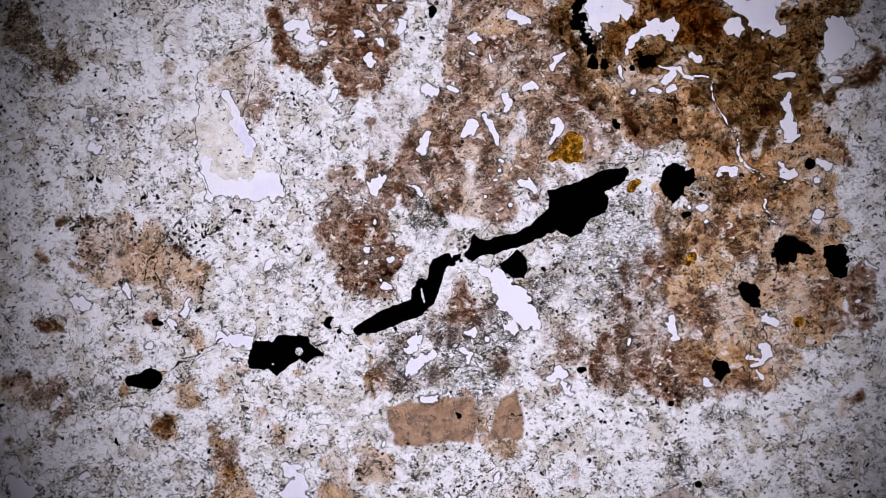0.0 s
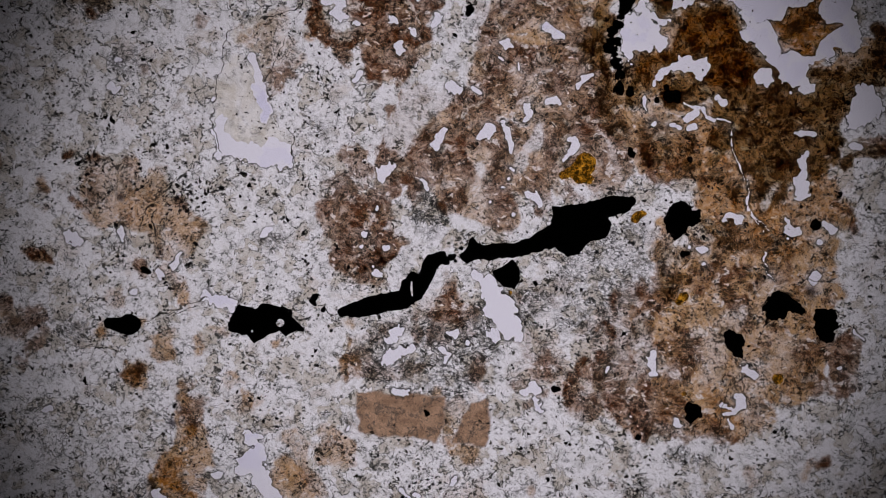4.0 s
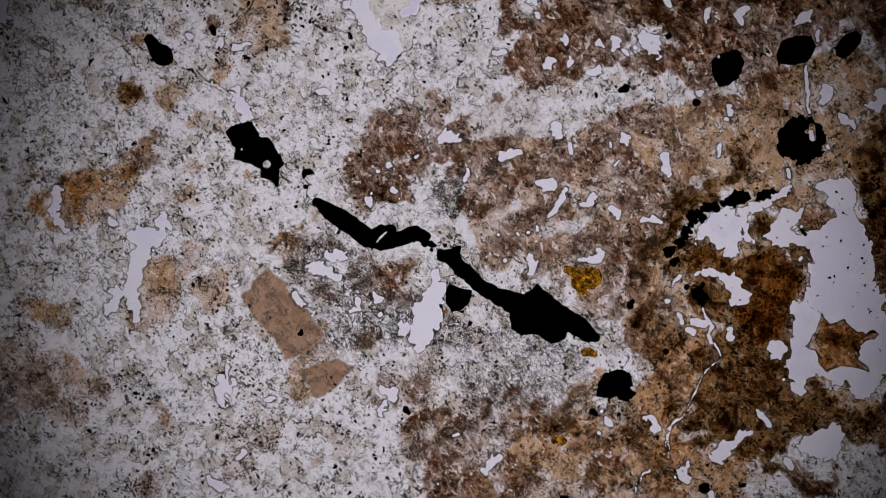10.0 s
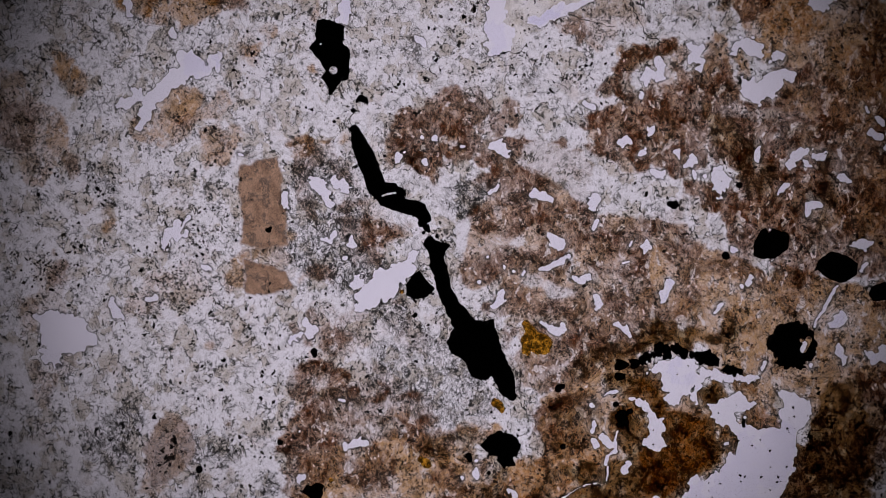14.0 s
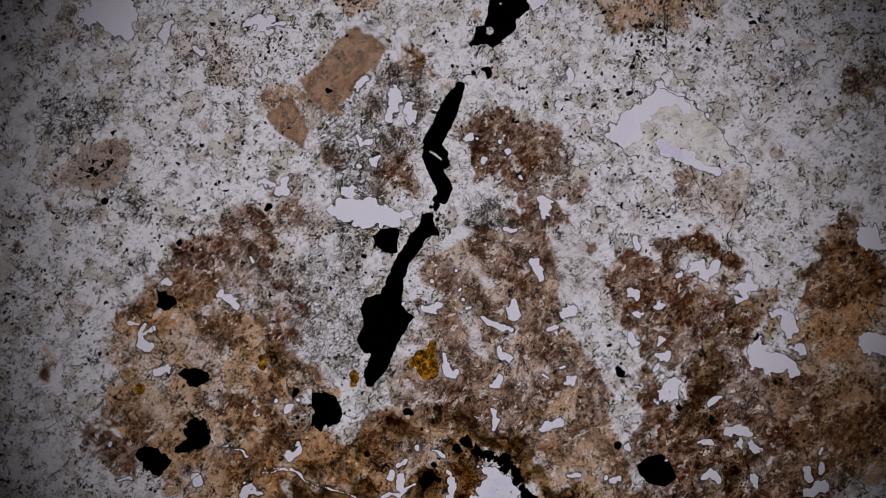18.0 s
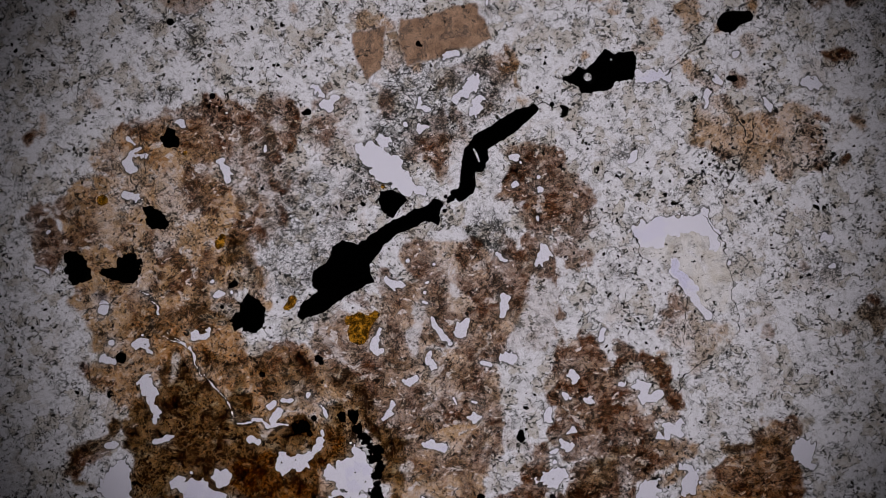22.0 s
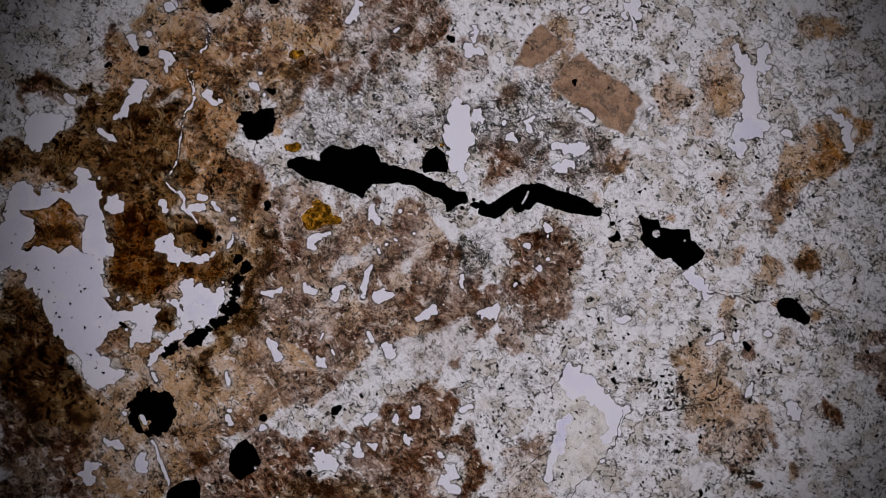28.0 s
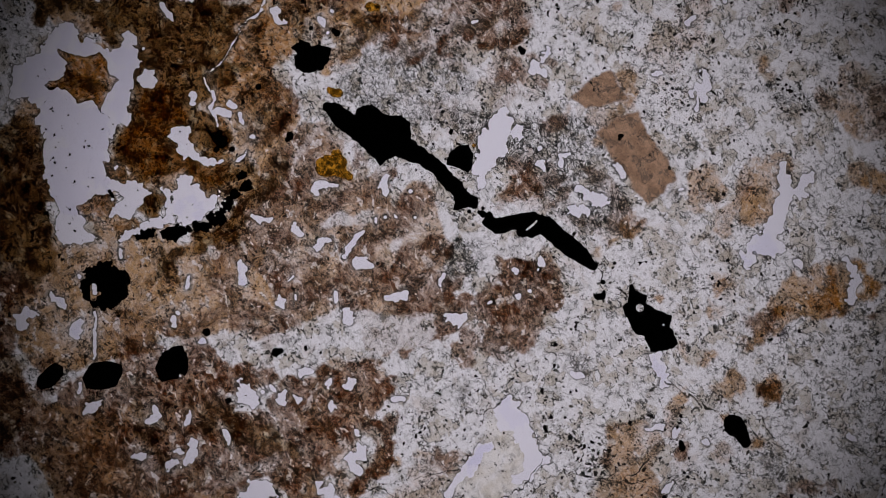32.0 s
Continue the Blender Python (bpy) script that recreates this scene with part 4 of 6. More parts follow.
zone("brown", 1, [[(2920, 233, 36), (2950, 80, 36)], [(2716, -83, 46), (2777, 19, 36)], [(2665, -185, 36)]])
zone("brown", .55, [[(2257, 325, 46), (2461, 274, 61), (2665, 264, 51)]])
zone("brown", .6, [[(2971, -399, 61), (3083, -338, 41)], [(2716, -440, 46)]])
zone("brown", .5, [[(3226, -797, 71), (3354, -823, 71)]])
zone("brown", .95, [[(-1303, 2039, 112), (-1242, 2392, 143), (-1150, 2280, 122)], [(-1100, 2788, 82)], [(-1232, 3262, 102), (-1323, 3374, 71)]])
zone("brown", .7, [[(596, 1029, 102), (820, 1212, 112), (1165, 1075, 82)], [(941, 1405, 71)]])
zone("brown", 0.7, [[(-716, -1407, 117)], [(-100, -1352, 52)], [(94, -765, 90), (8, -646, 76)], [(-173, -981, 62)], [(407, -1242, 76)]])
zone("brown", 0.9, [[(-1971, 2368, 48), (-2200, 2404, 76), (-2612, 2361, 90), (-2436, 2489, 97)]])
zone("brown", 0.9, [[(512, 4234, 207), (282, 4510, 207), (465, 3975, 121)], [(1095, 4053, 172), (1431, 3748, 172)]])
zone("brown", 0.6, [[(-2646, -1773, 117)]])
zone("brown", 0.7, [[(-2022, -2112, 76), (-2076, -1912, 62)], [(-3491, -1551, 69), (-3682, -1901, 52)]])
zone("brown", 0.8, [[(1411, -1101, 121), (1296, -1335, 48)]])
zone("brown", 0.7, [[(2725, 1317, 310), (2745, 973, 207)], [(2514, 1623, 172), (2274, 2072, 138)], [(1272, 1123, 138), (1052, 1352, 138)], [(1678, -511, 172), (1907, -291, 138)]])
zone("brown", 0.7, [[(1125, 1015, 122), (890, 1049, 122), (718, 845, 112), (757, 598, 71)], [(1246, 782, 82)]])
zone("brown", 0.7, [[(1967, 763, 112), (1704, 827, 112), (1543, 861, 51)]])
zone("brown", 0.75, [[(424, 2644, 128), (204, 2544, 143), (-43, 2586, 128), (211, 2969, 128)], [(297, 2177, 102), (58, 1723, 102)]])
zone("brown", 0.75, [[(-661, 252, 133), (-701, 615, 143), (-516, 930, 143), (-237, 1158, 112), (19, 1415, 102)], [(-782, 59, 128)]])
zone("brown", 0.6, [[(-1041, 546, 77), (-940, 280, 102)], [(-1128, 196, 128)], [(-1808, 1084, 128), (-1879, 886, 77)]])
zone("brown", 0.9, [[(-1383, 3810, 255), (-961, 3922, 204)], [(-1301, 3084, 204), (-951, 3511, 204)], [(-824, 2729, 204)]])
zone("brown", 0.8, [[(1440, -1362, 153), (1303, -1195, 102)], [(1678, -1027, 204), (2013, -1266, 204), (2166, -768, 204)], [(952, -1109, 128), (820, -890, 77)], [(975, -367, 102)]])
zone("brown", 0.8, [[(-75, 3660, 255), (-358, 4114, 230), (66, 4108, 230), (-702, 3990, 153)], [(347, 3081, 153)]])
zone("brown", 1, [[(-1827, 1081, 92), (-1784, 1234, 61)]])
zone("brown", 0.85, [[(-390, 396, 163), (-492, 753, 163), (-568, 1067, 133), (-227, 618, 133)], [(-893, -339, 204), (-1039, -9, 153)]])
zone("brown", 0.5, [[(612, 2945, 204), (250, 3140, 204)]])
# tan rock
zone("tan", .8, [[(1842, 2818, 61), (1760, 2689, 82), (1575, 2702, 102), (1378, 2606, 122), (1429, 2752, 102)], [(2193, 2396, 71), (2001, 2471, 71), (1853, 2464, 71), (1733, 2297, 71), (1657, 2135, 61), (1632, 2004, 51)]])
zone("tan", .8, [[(678, 4311, 204), (296, 4381, 255), (281, 4636, 153)], [(14, 4140, 153)], [(623, 3858, 102)]])
zone("tan", .7, [[(1750, 4020, 255), (1352, 4021, 204), (1522, 4295, 204)], [(1430, 3687, 153)]])
zone("tan", .75, [[(-2492, -373, 133), (-2884, -301, 245), (-3204, -235, 214)], [(-3224, -451, 153)], [(-3002, 0, 143)]])
zone("tan", .5, [[(-2333, -1004, 71), (-2571, -837, 61)], [(-2905, -1114, 82)], [(-3760, -246, 71)]])
zone("tan", .5, [[(-1202, -4122, 255), (-849, -3825, 255), (-525, -3781, 204)]])
zone("tan", .6, [[(-4011, -1449, 153), (-3721, -1514, 128)]])
zone("tan", .6, [[(2294, -2735, 128), (2042, -2648, 163), (1793, -2470, 128)]])
zone("tan", .8, [[(-2358, -467, 153), (-2560, -574, 153)]])
zone("tan", .6, [[(-1804, 1269, 153), (-1981, 1460, 153), (-2153, 1395, 102)]])
zone("tan", .8, [[(363, 232, 122), (332, 440, 102), (652, 562, 122), (891, 897, 153), (1277, 654, 153), (1302, 907, 122), (1571, 1034, 102)]])
zone("tan", .25, [[(777, -695, 184), (981, -1001, 184), (777, -1206, 102)]])
zone("tan", 1, [[(1491, 1192, 153), (1644, 1039, 255), (2001, 1039, 306), (2512, 886, 408)], [(2257, 376, 255), (2716, 325, 408), (3175, 376, 306), (3379, 19, 153)], [(2257, -83, 306), (2716, -185, 357), (3175, -236, 306)], [(2206, -593, 306), (2665, -695, 357), (3124, -797, 306), (3379, -593, 153)], [(2206, -1206, 255), (2665, -1206, 281), (2971, -1206, 153)], [(1950, -389, 204), (1746, -491, 153)], [(1899, 325, 122), (1797, 19, 71)], [(3379, 682, 153)]])
zone("tan", .75, [[(114, 1958, 204), (471, 1856, 357), (879, 1856, 306)], [(114, 1396, 306), (573, 1345, 357), (1083, 1345, 255)], [(-141, 886, 255), (267, 733, 306), (777, 937, 204), (1134, 886, 204)], [(-39, 376, 204), (369, 172, 153)]])
zone("tan", .6, [[(-1060, 1907, 306), (-805, 1499, 306)]])
zone("tan", .3, [[(12, -695, 204), (-243, -797, 153), (-652, -1206, 133)]])
zone("tan", .35, [[(1542, -797, 306), (1746, -1206, 255), (1287, -1206, 204)]])
zone("tan", .4, [[(981, -389, 153)]])
zone("tan", .4, [[(-1136, 121, 153)]])
zone("tan", 1, [[(373, 1872, 204), (307, 2237, 204), (449, 2633, 153)], [(738, 1938, 306), (738, 2451, 306)], [(535, 2984, 255), (738, 3476, 306), (1296, 2908, 204), (1169, 2664, 204)], [(-161, 3719, 306), (-664, 3821, 153), (-1405, 3587, 357), (-1496, 3186, 255), (-1064, 3399, 255)]])
zone("tan", .9, [[(-2119, -2546, 173), (-1847, -2393, 61), (-2088, -2241, 71), (-2093, -2036, 82), (-2154, -1876, 51)]])
zone("tan", .6, [[(-900, -2667, 153), (-1037, -2500, 102), (-1058, -2703, 61)]])
zone("tan", .4, [[(720, -3906, 102), (877, -3870, 82)], [(1293, -3809, 71), (1364, -3611, 61), (1506, -3728, 82)]])
zone("tan", .4, [[(-1644, -1901, 71), (-1484, -1840, 61)], [(-1779, -1708, 61)]])
zone("tan", .7, [[(2079, -1067, 255), (2069, -656, 306), (2262, -1291, 153)]])
zone("tan", .5, [[(-806, -2241, 51), (-606, -2286, 41)]])
zone("tan", .35, [[(719, -2880, 102), (531, -2707, 133)]])
zone("tan", .5, [[(-783, -3551, 51), (-650, -3502, 61), (-466, -3454, 41)], [(-27, -3165, 51), (-178, -3139, 31)], [(-1527, -3553, 51), (-1420, -3513, 61), (-1324, -3574, 36)]])
zone("tan", .9, [[(1547, 3387, 255), (1038, 3361, 306), (743, 2917, 306), (731, 3570, 255)], [(1102, 2486, 255), (710, 2558, 306), (671, 2127, 204)]])
zone("tan", .6, [[(-1286, -3418, 71), (-1443, -3549, 71)]])
zone("tan", .6, [[(-822, -2501, 92), (-939, -2399, 82), (-1168, -2125, 92)]])
zone("tan", .5, [[(-632, -2210, 41), (-749, -2109, 61)]])
zone("tan", 1, [[(-1932, 2930, 408), (-2406, 2706, 255), (-1563, 3357, 306), (-1817, 3790, 306)]])
zone("tan", .9, [[(1287, 1550, 153), (1338, 1192, 153), (1491, 1396, 153), (1797, 1294, 204), (2155, 1294, 204)]])
zone("tan", .9, [[(3430, 1039, 102), (3277, 937, 153), (3022, 733, 153)]])
zone("tan", .65, [[(-2922, -236, 133), (-2794, -185, 122), (-2590, -236, 82)], [(-3254, 19, 66), (-3101, -32, 122), (-2948, -83, 143)], [(-3203, -287, 112), (-3254, -440, 61), (-3050, -389, 112)], [(-2743, -83, 133), (-2692, -338, 102), (-2488, -287, 82), (-2718, -542, 51)]])
zone("tan", .8, [[(-3789, -246, 51), (-3713, -297, 46)]])
zone("tan", .6, [[(-3789, -823, 71), (-3687, -848, 82), (-3585, -848, 51)]])
zone("tan", 1, [[(-2754, -1690, 46), (-2652, -1792, 71), (-2550, -1843, 46)]])
zone("tan", 1, [[(-2157, -1971, 31), (-2121, -2098, 51), (-2106, -2200, 41), (-2055, -2338, 51)]])
zone("tan", .4, [[(-2973, -1104, 41), (-2871, -1185, 41), (-2948, -1216, 41)]])
zone("tan", 1, [[(-2999, -1461, 31)]])
zone("tan", .8, [[(-2667, -1308, 20)]])
zone("tan", .5, [[(-2437, -1410, 87)]])
zone("tan", .4, [[(-2131, -1461, 36)]])
zone("tan", .6, [[(-2284, -1001, 36), (-2259, -1104, 26)]])
zone("tan", .4, [[(-1733, -1665, 66), (-1621, -1690, 46)]])
zone("tan", .5, [[(-2019, -1282, 41), (-1876, -1308, 31)]])
zone("tan", .35, [[(-2004, 1550, 102), (-1876, 1652, 71), (-1876, 1396, 102), (-1927, 1192, 82), (-1774, 1243, 51)]])
zone("tan", .8, [[(-1621, 1473, 36)]])
zone("tan", .8, [[(-1631, 2009, 46), (-1519, 1983, 61), (-1417, 1948, 41)]])
zone("tan", .9, [[(-779, -1359, 71), (-703, -1333, 61), (-728, -1461, 41)], [(-805, -1206, 26)]])
zone("tan", .9, [[(-116, -1333, 51)]])
zone("tan", .5, [[(-805, -2098, 66), (-881, -2022, 41), (-754, -2200, 51)]])
zone("tan", .35, [[(-601, -2277, 61)]])
zone("tan", .5, [[(2996, -1716, 41), (3073, -1818, 61), (3032, -1920, 26)]])
zone("tan", .4, [[(3226, -2073, 36)]])
zone("tan", .6, [[(3481, -1690, 36), (3532, -1563, 41)]])
zone("tan", .5, [[(267, -1920, 51), (420, -2022, 41), (532, -2073, 26)]])
zone("tan", .5, [[(1073, -2226, 36)]])
zone("tan", .5, [[(675, -2379, 36)]])
zone("tan", .7, [[(1777, -2063, 26)]])
zone("tan", .9, [[(1415, 912, 82), (1593, 810, 82), (1287, 1090, 71)]])
zone("tan", .9, [[(-1633, 2328, 92), (-1425, 2359, 143)], [(-1704, 2899, 102), (-1554, 3115, 204)], [(-1430, 2564, 71), (-1511, 2521, 41)], [(-1212, 2953, 122), (-1191, 3156, 153)]])
zone("tan", .8, [[(1378, 2694, 46), (1393, 2847, 92), (1560, 2727, 82), (1720, 2788, 71)]])
zone("tan", 1, [[(768, 3781, 204), (1175, 3750, 204)], [(-146, 3872, 153)], [(-1362, 4019, 306)]])
zone("tan", .9, [[(1403, 1666, 82), (1444, 1816, 61), (1566, 1753, 71)], [(1670, 2024, 82), (1754, 2154, 71)], [(1563, 2086, 41)], [(1835, 2392, 71), (1845, 2494, 46)]])
zone("tan", 1, [[(2488, 2975, 235), (2785, 2857, 133), (2357, 2813, 92)], [(1743, 2753, 184), (1834, 2484, 92), (1961, 2570, 61)], [(1677, 2035, 204), (1513, 1832, 153)], [(2160, 2171, 122), (2310, 2031, 92)], [(2624, 1694, 122), (2467, 1564, 153)], [(3107, 1831, 204), (3349, 2099, 204)]])
zone("tan", 0.8, [[(456, -2010, 55), (313, -1945, 55), (159, -1615, 62), (68, -1472, 55)], [(-716, -1407, 131)], [(-748, -2110, 121), (-843, -2191, 103), (-657, -2253, 41)]])
zone("tan", 0.8, [[(-2131, 2737, 310), (-2154, 3178, 310), (-1677, 3133, 207), (-1969, 3554, 241), (-1468, 3661, 310)]])
zone("tan", 0.9, [[(-138, 3878, 207), (-194, 3668, 155), (-195, 4041, 138)], [(282, 4262, 207), (626, 4282, 207)]])
zone("tan", 0.8, [[(-2331, -1018, 90)], [(-2459, -1492, 103)], [(-2120, -1448, 69)], [(-1684, -1633, 48)]])
zone("tan", 0.9, [[(-14, -3155, 62)], [(-1443, -3593, 121)], [(-687, -3577, 103), (-926, -3626, 103)]])
zone("tan", 0.9, [[(-2042, -2810, 179), (-2007, -2455, 204), (-2078, -2140, 153)], [(-1093, -2546, 230), (-910, -2769, 153)], [(-1453, -3586, 128)], [(-1637, -1825, 102)], [(-1434, -1332, 61)]])
zone("tan", 0.22, [[(511, -2449, 204), (643, -2667, 153)], [(435, -3723, 102), (1222, -3545, 122)]])
zone("tan", 1, [[(2990, 2350, 153), (2764, 2194, 204), (2770, 2434, 153), (2572, 2320, 102)], [(1942, 2524, 128)]])
zone("tan", 0.9, [[(-75, 3660, 306), (-358, 4114, 281), (66, 4108, 281), (-804, 3866, 204)], [(-1405, 3190, 306), (-1308, 3612, 255)]])
zone("tan", 0.4, [[(264, -1555, 61), (259, -1724, 61), (233, -1881, 51)], [(456, -1424, 51)]])
# cream rock
zone("cream", 1, [[(-619, -1650), (-400, -1588), (166, -1503), (201, -1653), (147, -1945), (-185, -1957), (-548, -1961)]])
zone("cream", 1, [[(377, -1564), (542, -1466), (597, -1769), (554, -1911), (297, -1905), (331, -1717)]])
zone("cream", 0.62, [[(2362, -2743), (2214, -2772), (1995, -2811), (1717, -2637), (1701, -2405), (1820, -2375), (2068, -2354), (2284, -2526)]])
# dark rock
zone("dark", .5, [[(1842, 2818, 51), (1760, 2689, 71), (1646, 2693, 51)], [(1437, 2661, 82), (1354, 2561, 71)], [(1853, 2464, 61), (1733, 2297, 61), (1657, 2135, 51)]])
zone("dark", .7, [[(1406, 1749, 71), (1311, 1626, 61)]])
zone("dark", .9, [[(1010, 1679, 71), (924, 1727, 51)]])
zone("dark", .85, [[(1043, 2437, 61), (900, 2450, 82), (885, 2571, 51)]])
zone("dark", .7, [[(1070, 2525, 41)], [(962, 2136, 41)], [(900, 2649, 41)]])
zone("grey", 1, [[(2023, -3306, 46), (1825, -3214, 61), (1647, -3024, 56), (1558, -2885, 41)], [(2095, -3188, 46), (1944, -3048, 61), (1760, -2954, 51)]])
zone("dark", .9, [[(3813, 1422, 46), (3636, 1355, 66), (3460, 1248, 46)], [(3749, 1635, 46), (3659, 1759, 36)], [(3512, 2022, 112), (3205, 1793, 92), (3114, 1504, 112)]])
zone("dark", .7, [[(2748, 2342, 82), (2827, 2487, 61)]])
zone("dark", .8, [[(2075, 2234, 112), (2128, 2011, 112), (1891, 2080, 112)], [(1605, 1882, 71), (1474, 1720, 61)], [(1852, 2446, 51)], [(1520, 2303, 71)], [(2599, 3001, 102), (2579, 3184, 122)]])
zone("dark", .9, [[(1459, 1712, 46), (1551, 1754, 46)], [(1586, 2110, 26)], [(1500, 2375, 61), (1543, 2293, 41)]])
zone("dark", .8, [[(2129, -109, 36), (1976, -160, 56), (1899, -83, 36)]])
zone("dark", 1, [[(1491, 1703, 122), (1746, 1448, 102), (2001, 1754, 204), (2410, 1754, 306), (2818, 1601, 306), (3175, 1754, 255)], [(2512, 1243, 255), (2818, 1243, 255), (3124, 1499, 204)], [(2257, 1396, 153), (2206, 988, 82)], [(2614, 988, 153), (3124, 1141, 122)]])
zone("dark", .8, [[(1185, 1448, 102), (1211, 1141, 82), (1083, 1703, 71)]])
zone("dark", .5, [[(1287, 1141, 82)]])
zone("dark", .5, [[(-3968, 1805, 184), (-3764, 1601, 122), (-3560, 1499, 71)]])
zone("dark", .5, [[(2461, 733, 122), (2308, 835, 102)]])
zone("dark", .6, [[(2001, -185, 82), (1899, -32, 51)]])
zone("dark", .6, [[(1542, -1001, 41), (1517, -1206, 51)]])
zone("dark", 1, [[(931, 1816, 102), (1073, 1699, 61), (931, 2072, 71)]])
zone("dark", 1, [[(2159, 3334, 224), (1611, 3492, 224), (2581, 3446, 255)]])
zone("dark", 1, [[(1408, 1461, 82), (1429, 1664, 102), (1703, 1842, 122), (1885, 2131, 204), (2210, 1791, 255), (2231, 1481, 122)], [(1489, 2273, 71), (1449, 2380, 71), (1860, 2390, 102)]])
zone("dark", .6, [[(2424, 1360, 204), (2505, 1659, 204)]])
zone("dark", .8, [[(-800, 2450, 153), (-511, 2780, 153), (-1024, 2267, 102)], [(-49, 3298, 71), (-608, 3354, 82)]])
zone("dark", .9, [[(2292, 3210, 153), (2005, 3635, 204), (1802, 3400, 122), (1351, 3622, 82)]])
zone("dark", .9, [[(2721, 1178, 224), (2676, 1472, 184), (2532, 1087, 153), (3003, 1478, 82)], [(3375, 1191, 82)]])
zone("dark", .9, [[(997, 1735, 102), (1232, 1532, 71)], [(991, 2460, 82), (971, 2244, 51)]])
zone("dark", 1, [[(1528, 2309, 66), (1416, 2348, 46)]])
zone("dark", .5, [[(2865, 368, 71), (1858, 62, 51)]])
zone("dark", 0.8, [[(-1975, 2392, 48), (-2456, 2461, 48)]])
zone("dark", 0.7, [[(856, 4253, 207), (435, 4491, 207)], [(1737, 3710, 207)]])
zone("dark", 0.5, [[(-2678, -1760, 69)]])
zone("dark", 0.9, [[(2717, 2315, 76), (2812, 2459, 48)], [(2207, 2157, 69), (2120, 2339, 69)], [(1434, 1678, 103), (1400, 1783, 86)], [(1489, 2323, 86)]])
zone("dark", 1, [[(2687, 1384, 241), (2726, 1069, 207), (2755, 801, 138)], [(2361, 1890, 138), (2044, 2224, 138), (1900, 2444, 86)]])
zone("dark", 0.9, [[(3842, 2314, 138), (3565, 2208, 138), (3478, 2390, 103)], [(2588, 2981, 172), (2291, 3219, 207), (2023, 3190, 103)]])
zone("dark", 0.9, [[(2832, 2546, 26), (2755, 2383, 51), (2650, 2207, 36)]])
zone("dark", 0.6, [[(1903, 989, 184), (1583, 1152, 133), (1677, 925, 122)], [(2329, 339, 153), (2301, 112, 102)]])
# ochre rock
zone("ochre", .7, [[(1842, 2818, 61), (1760, 2689, 82), (1575, 2702, 82), (1387, 2601, 92)], [(1853, 2464, 71), (1733, 2297, 71), (1657, 2135, 61)]])
zone("ochre", .55, [[(2733, 495, 153), (2521, 743, 173), (2170, 811, 133)], [(3080, 948, 153)], [(2419, 1023, 112)]])
zone("ochre", .4, [[(3420, 897, 153), (3113, 708, 204), (2897, 329, 153)], [(2689, 819, 153)]])
zone("ochre", .3, [[(-2884, -301, 204)]])
zone("ochre", .5, [[(2581, 293, 153), (2507, 628, 184), (2169, 682, 143)], [(1998, 1056, 184)], [(2732, -1291, 112)]])
zone("ochre", 1, [[(-2246, -3017, 46), (-2256, -3067, 26)], [(-2096, -3037, 26)], [(-1969, -3006, 26)]])
zone("ochre", 1, [[(2892, 2249, 204), (2722, 2374, 204), (2847, 2543, 102)]])
zone("ochre", 1, [[(1380, 1694, 51), (1469, 1814, 51)], [(1675, 2075, 51)]])
zone("ochre", .8, [[(2461, 682, 122), (2818, 631, 92), (2716, 427, 82)]])
zone("ochre", .5, [[(2665, -1308, 153), (2512, -1052, 71)]])
zone("ochre", .5, [[(981, 708, 143)]])
zone("ochre", .8, [[(-856, -1032, 51)]])
zone("ochre", .8, [[(1695, 1907, 102), (1491, 1601, 82), (2206, 1192, 71), (1899, 1294, 61)]])
zone("ochre", .5, [[(3124, 19, 102)]])
zone("ochre", 1, [[(-2082, -2222, 51)]])
zone("ochre", 1, [[(-2135, -2717, 102), (-2288, -2692, 46), (-1968, -2758, 61)]])
zone("ochre", 1, [[(-2292, -3047, 46)]])
zone("ochre", 1, [[(2869, 2197, 173), (2840, 2471, 71), (2709, 2230, 71)]])
zone("ochre", 1, [[(2134, 1884, 255), (2017, 2185, 153), (1755, 2100, 102), (2382, 1825, 153), (1513, 1832, 71)]])
zone("ochre", .8, [[(-292, -1661, 36)]])
zone("ochre", 1, [[(-2248, -3071, 61), (-1987, -3020, 31)]])
zone("ochre", .8, [[(-2215, -2741, 82), (-2124, -2597, 102)]])
zone("ochre", .6, [[(-1032, 3729, 82), (-882, 3689, 61)]])
zone("ochre", 0.55, [[(2895, 280, 121), (2792, 608, 155), (2523, 589, 121), (2343, 930, 155)], [(2544, -1187, 55)]])
zone("ochre", 0.7, [[(-2617, -1792, 117)], [(-2664, -1314, 31)], [(-3023, -1469, 45)], [(-2198, -2720, 103), (-2260, -2989, 48)]])
zone("ochre", 0.6, [[(-1388, 3774, 207), (-1720, 3842, 138)]])
zone("ochre", 0.8, [[(2898, 2349, 77), (2806, 2165, 112), (2785, 2363, 51)], [(1963, 2510, 51)]])
zone("ochre", 0.6, [[(-2465, 2469, 204), (-2383, 2820, 255), (-2092, 2642, 204), (-1951, 3091, 255)]])
zone("ochre", 0.45, [[(-1527, 3385, 204), (-680, 3763, 204), (-183, 3833, 204)]])
zone("ochre", 0.9, [[(-851, -1026, 31), (-797, -1046, 26)]])
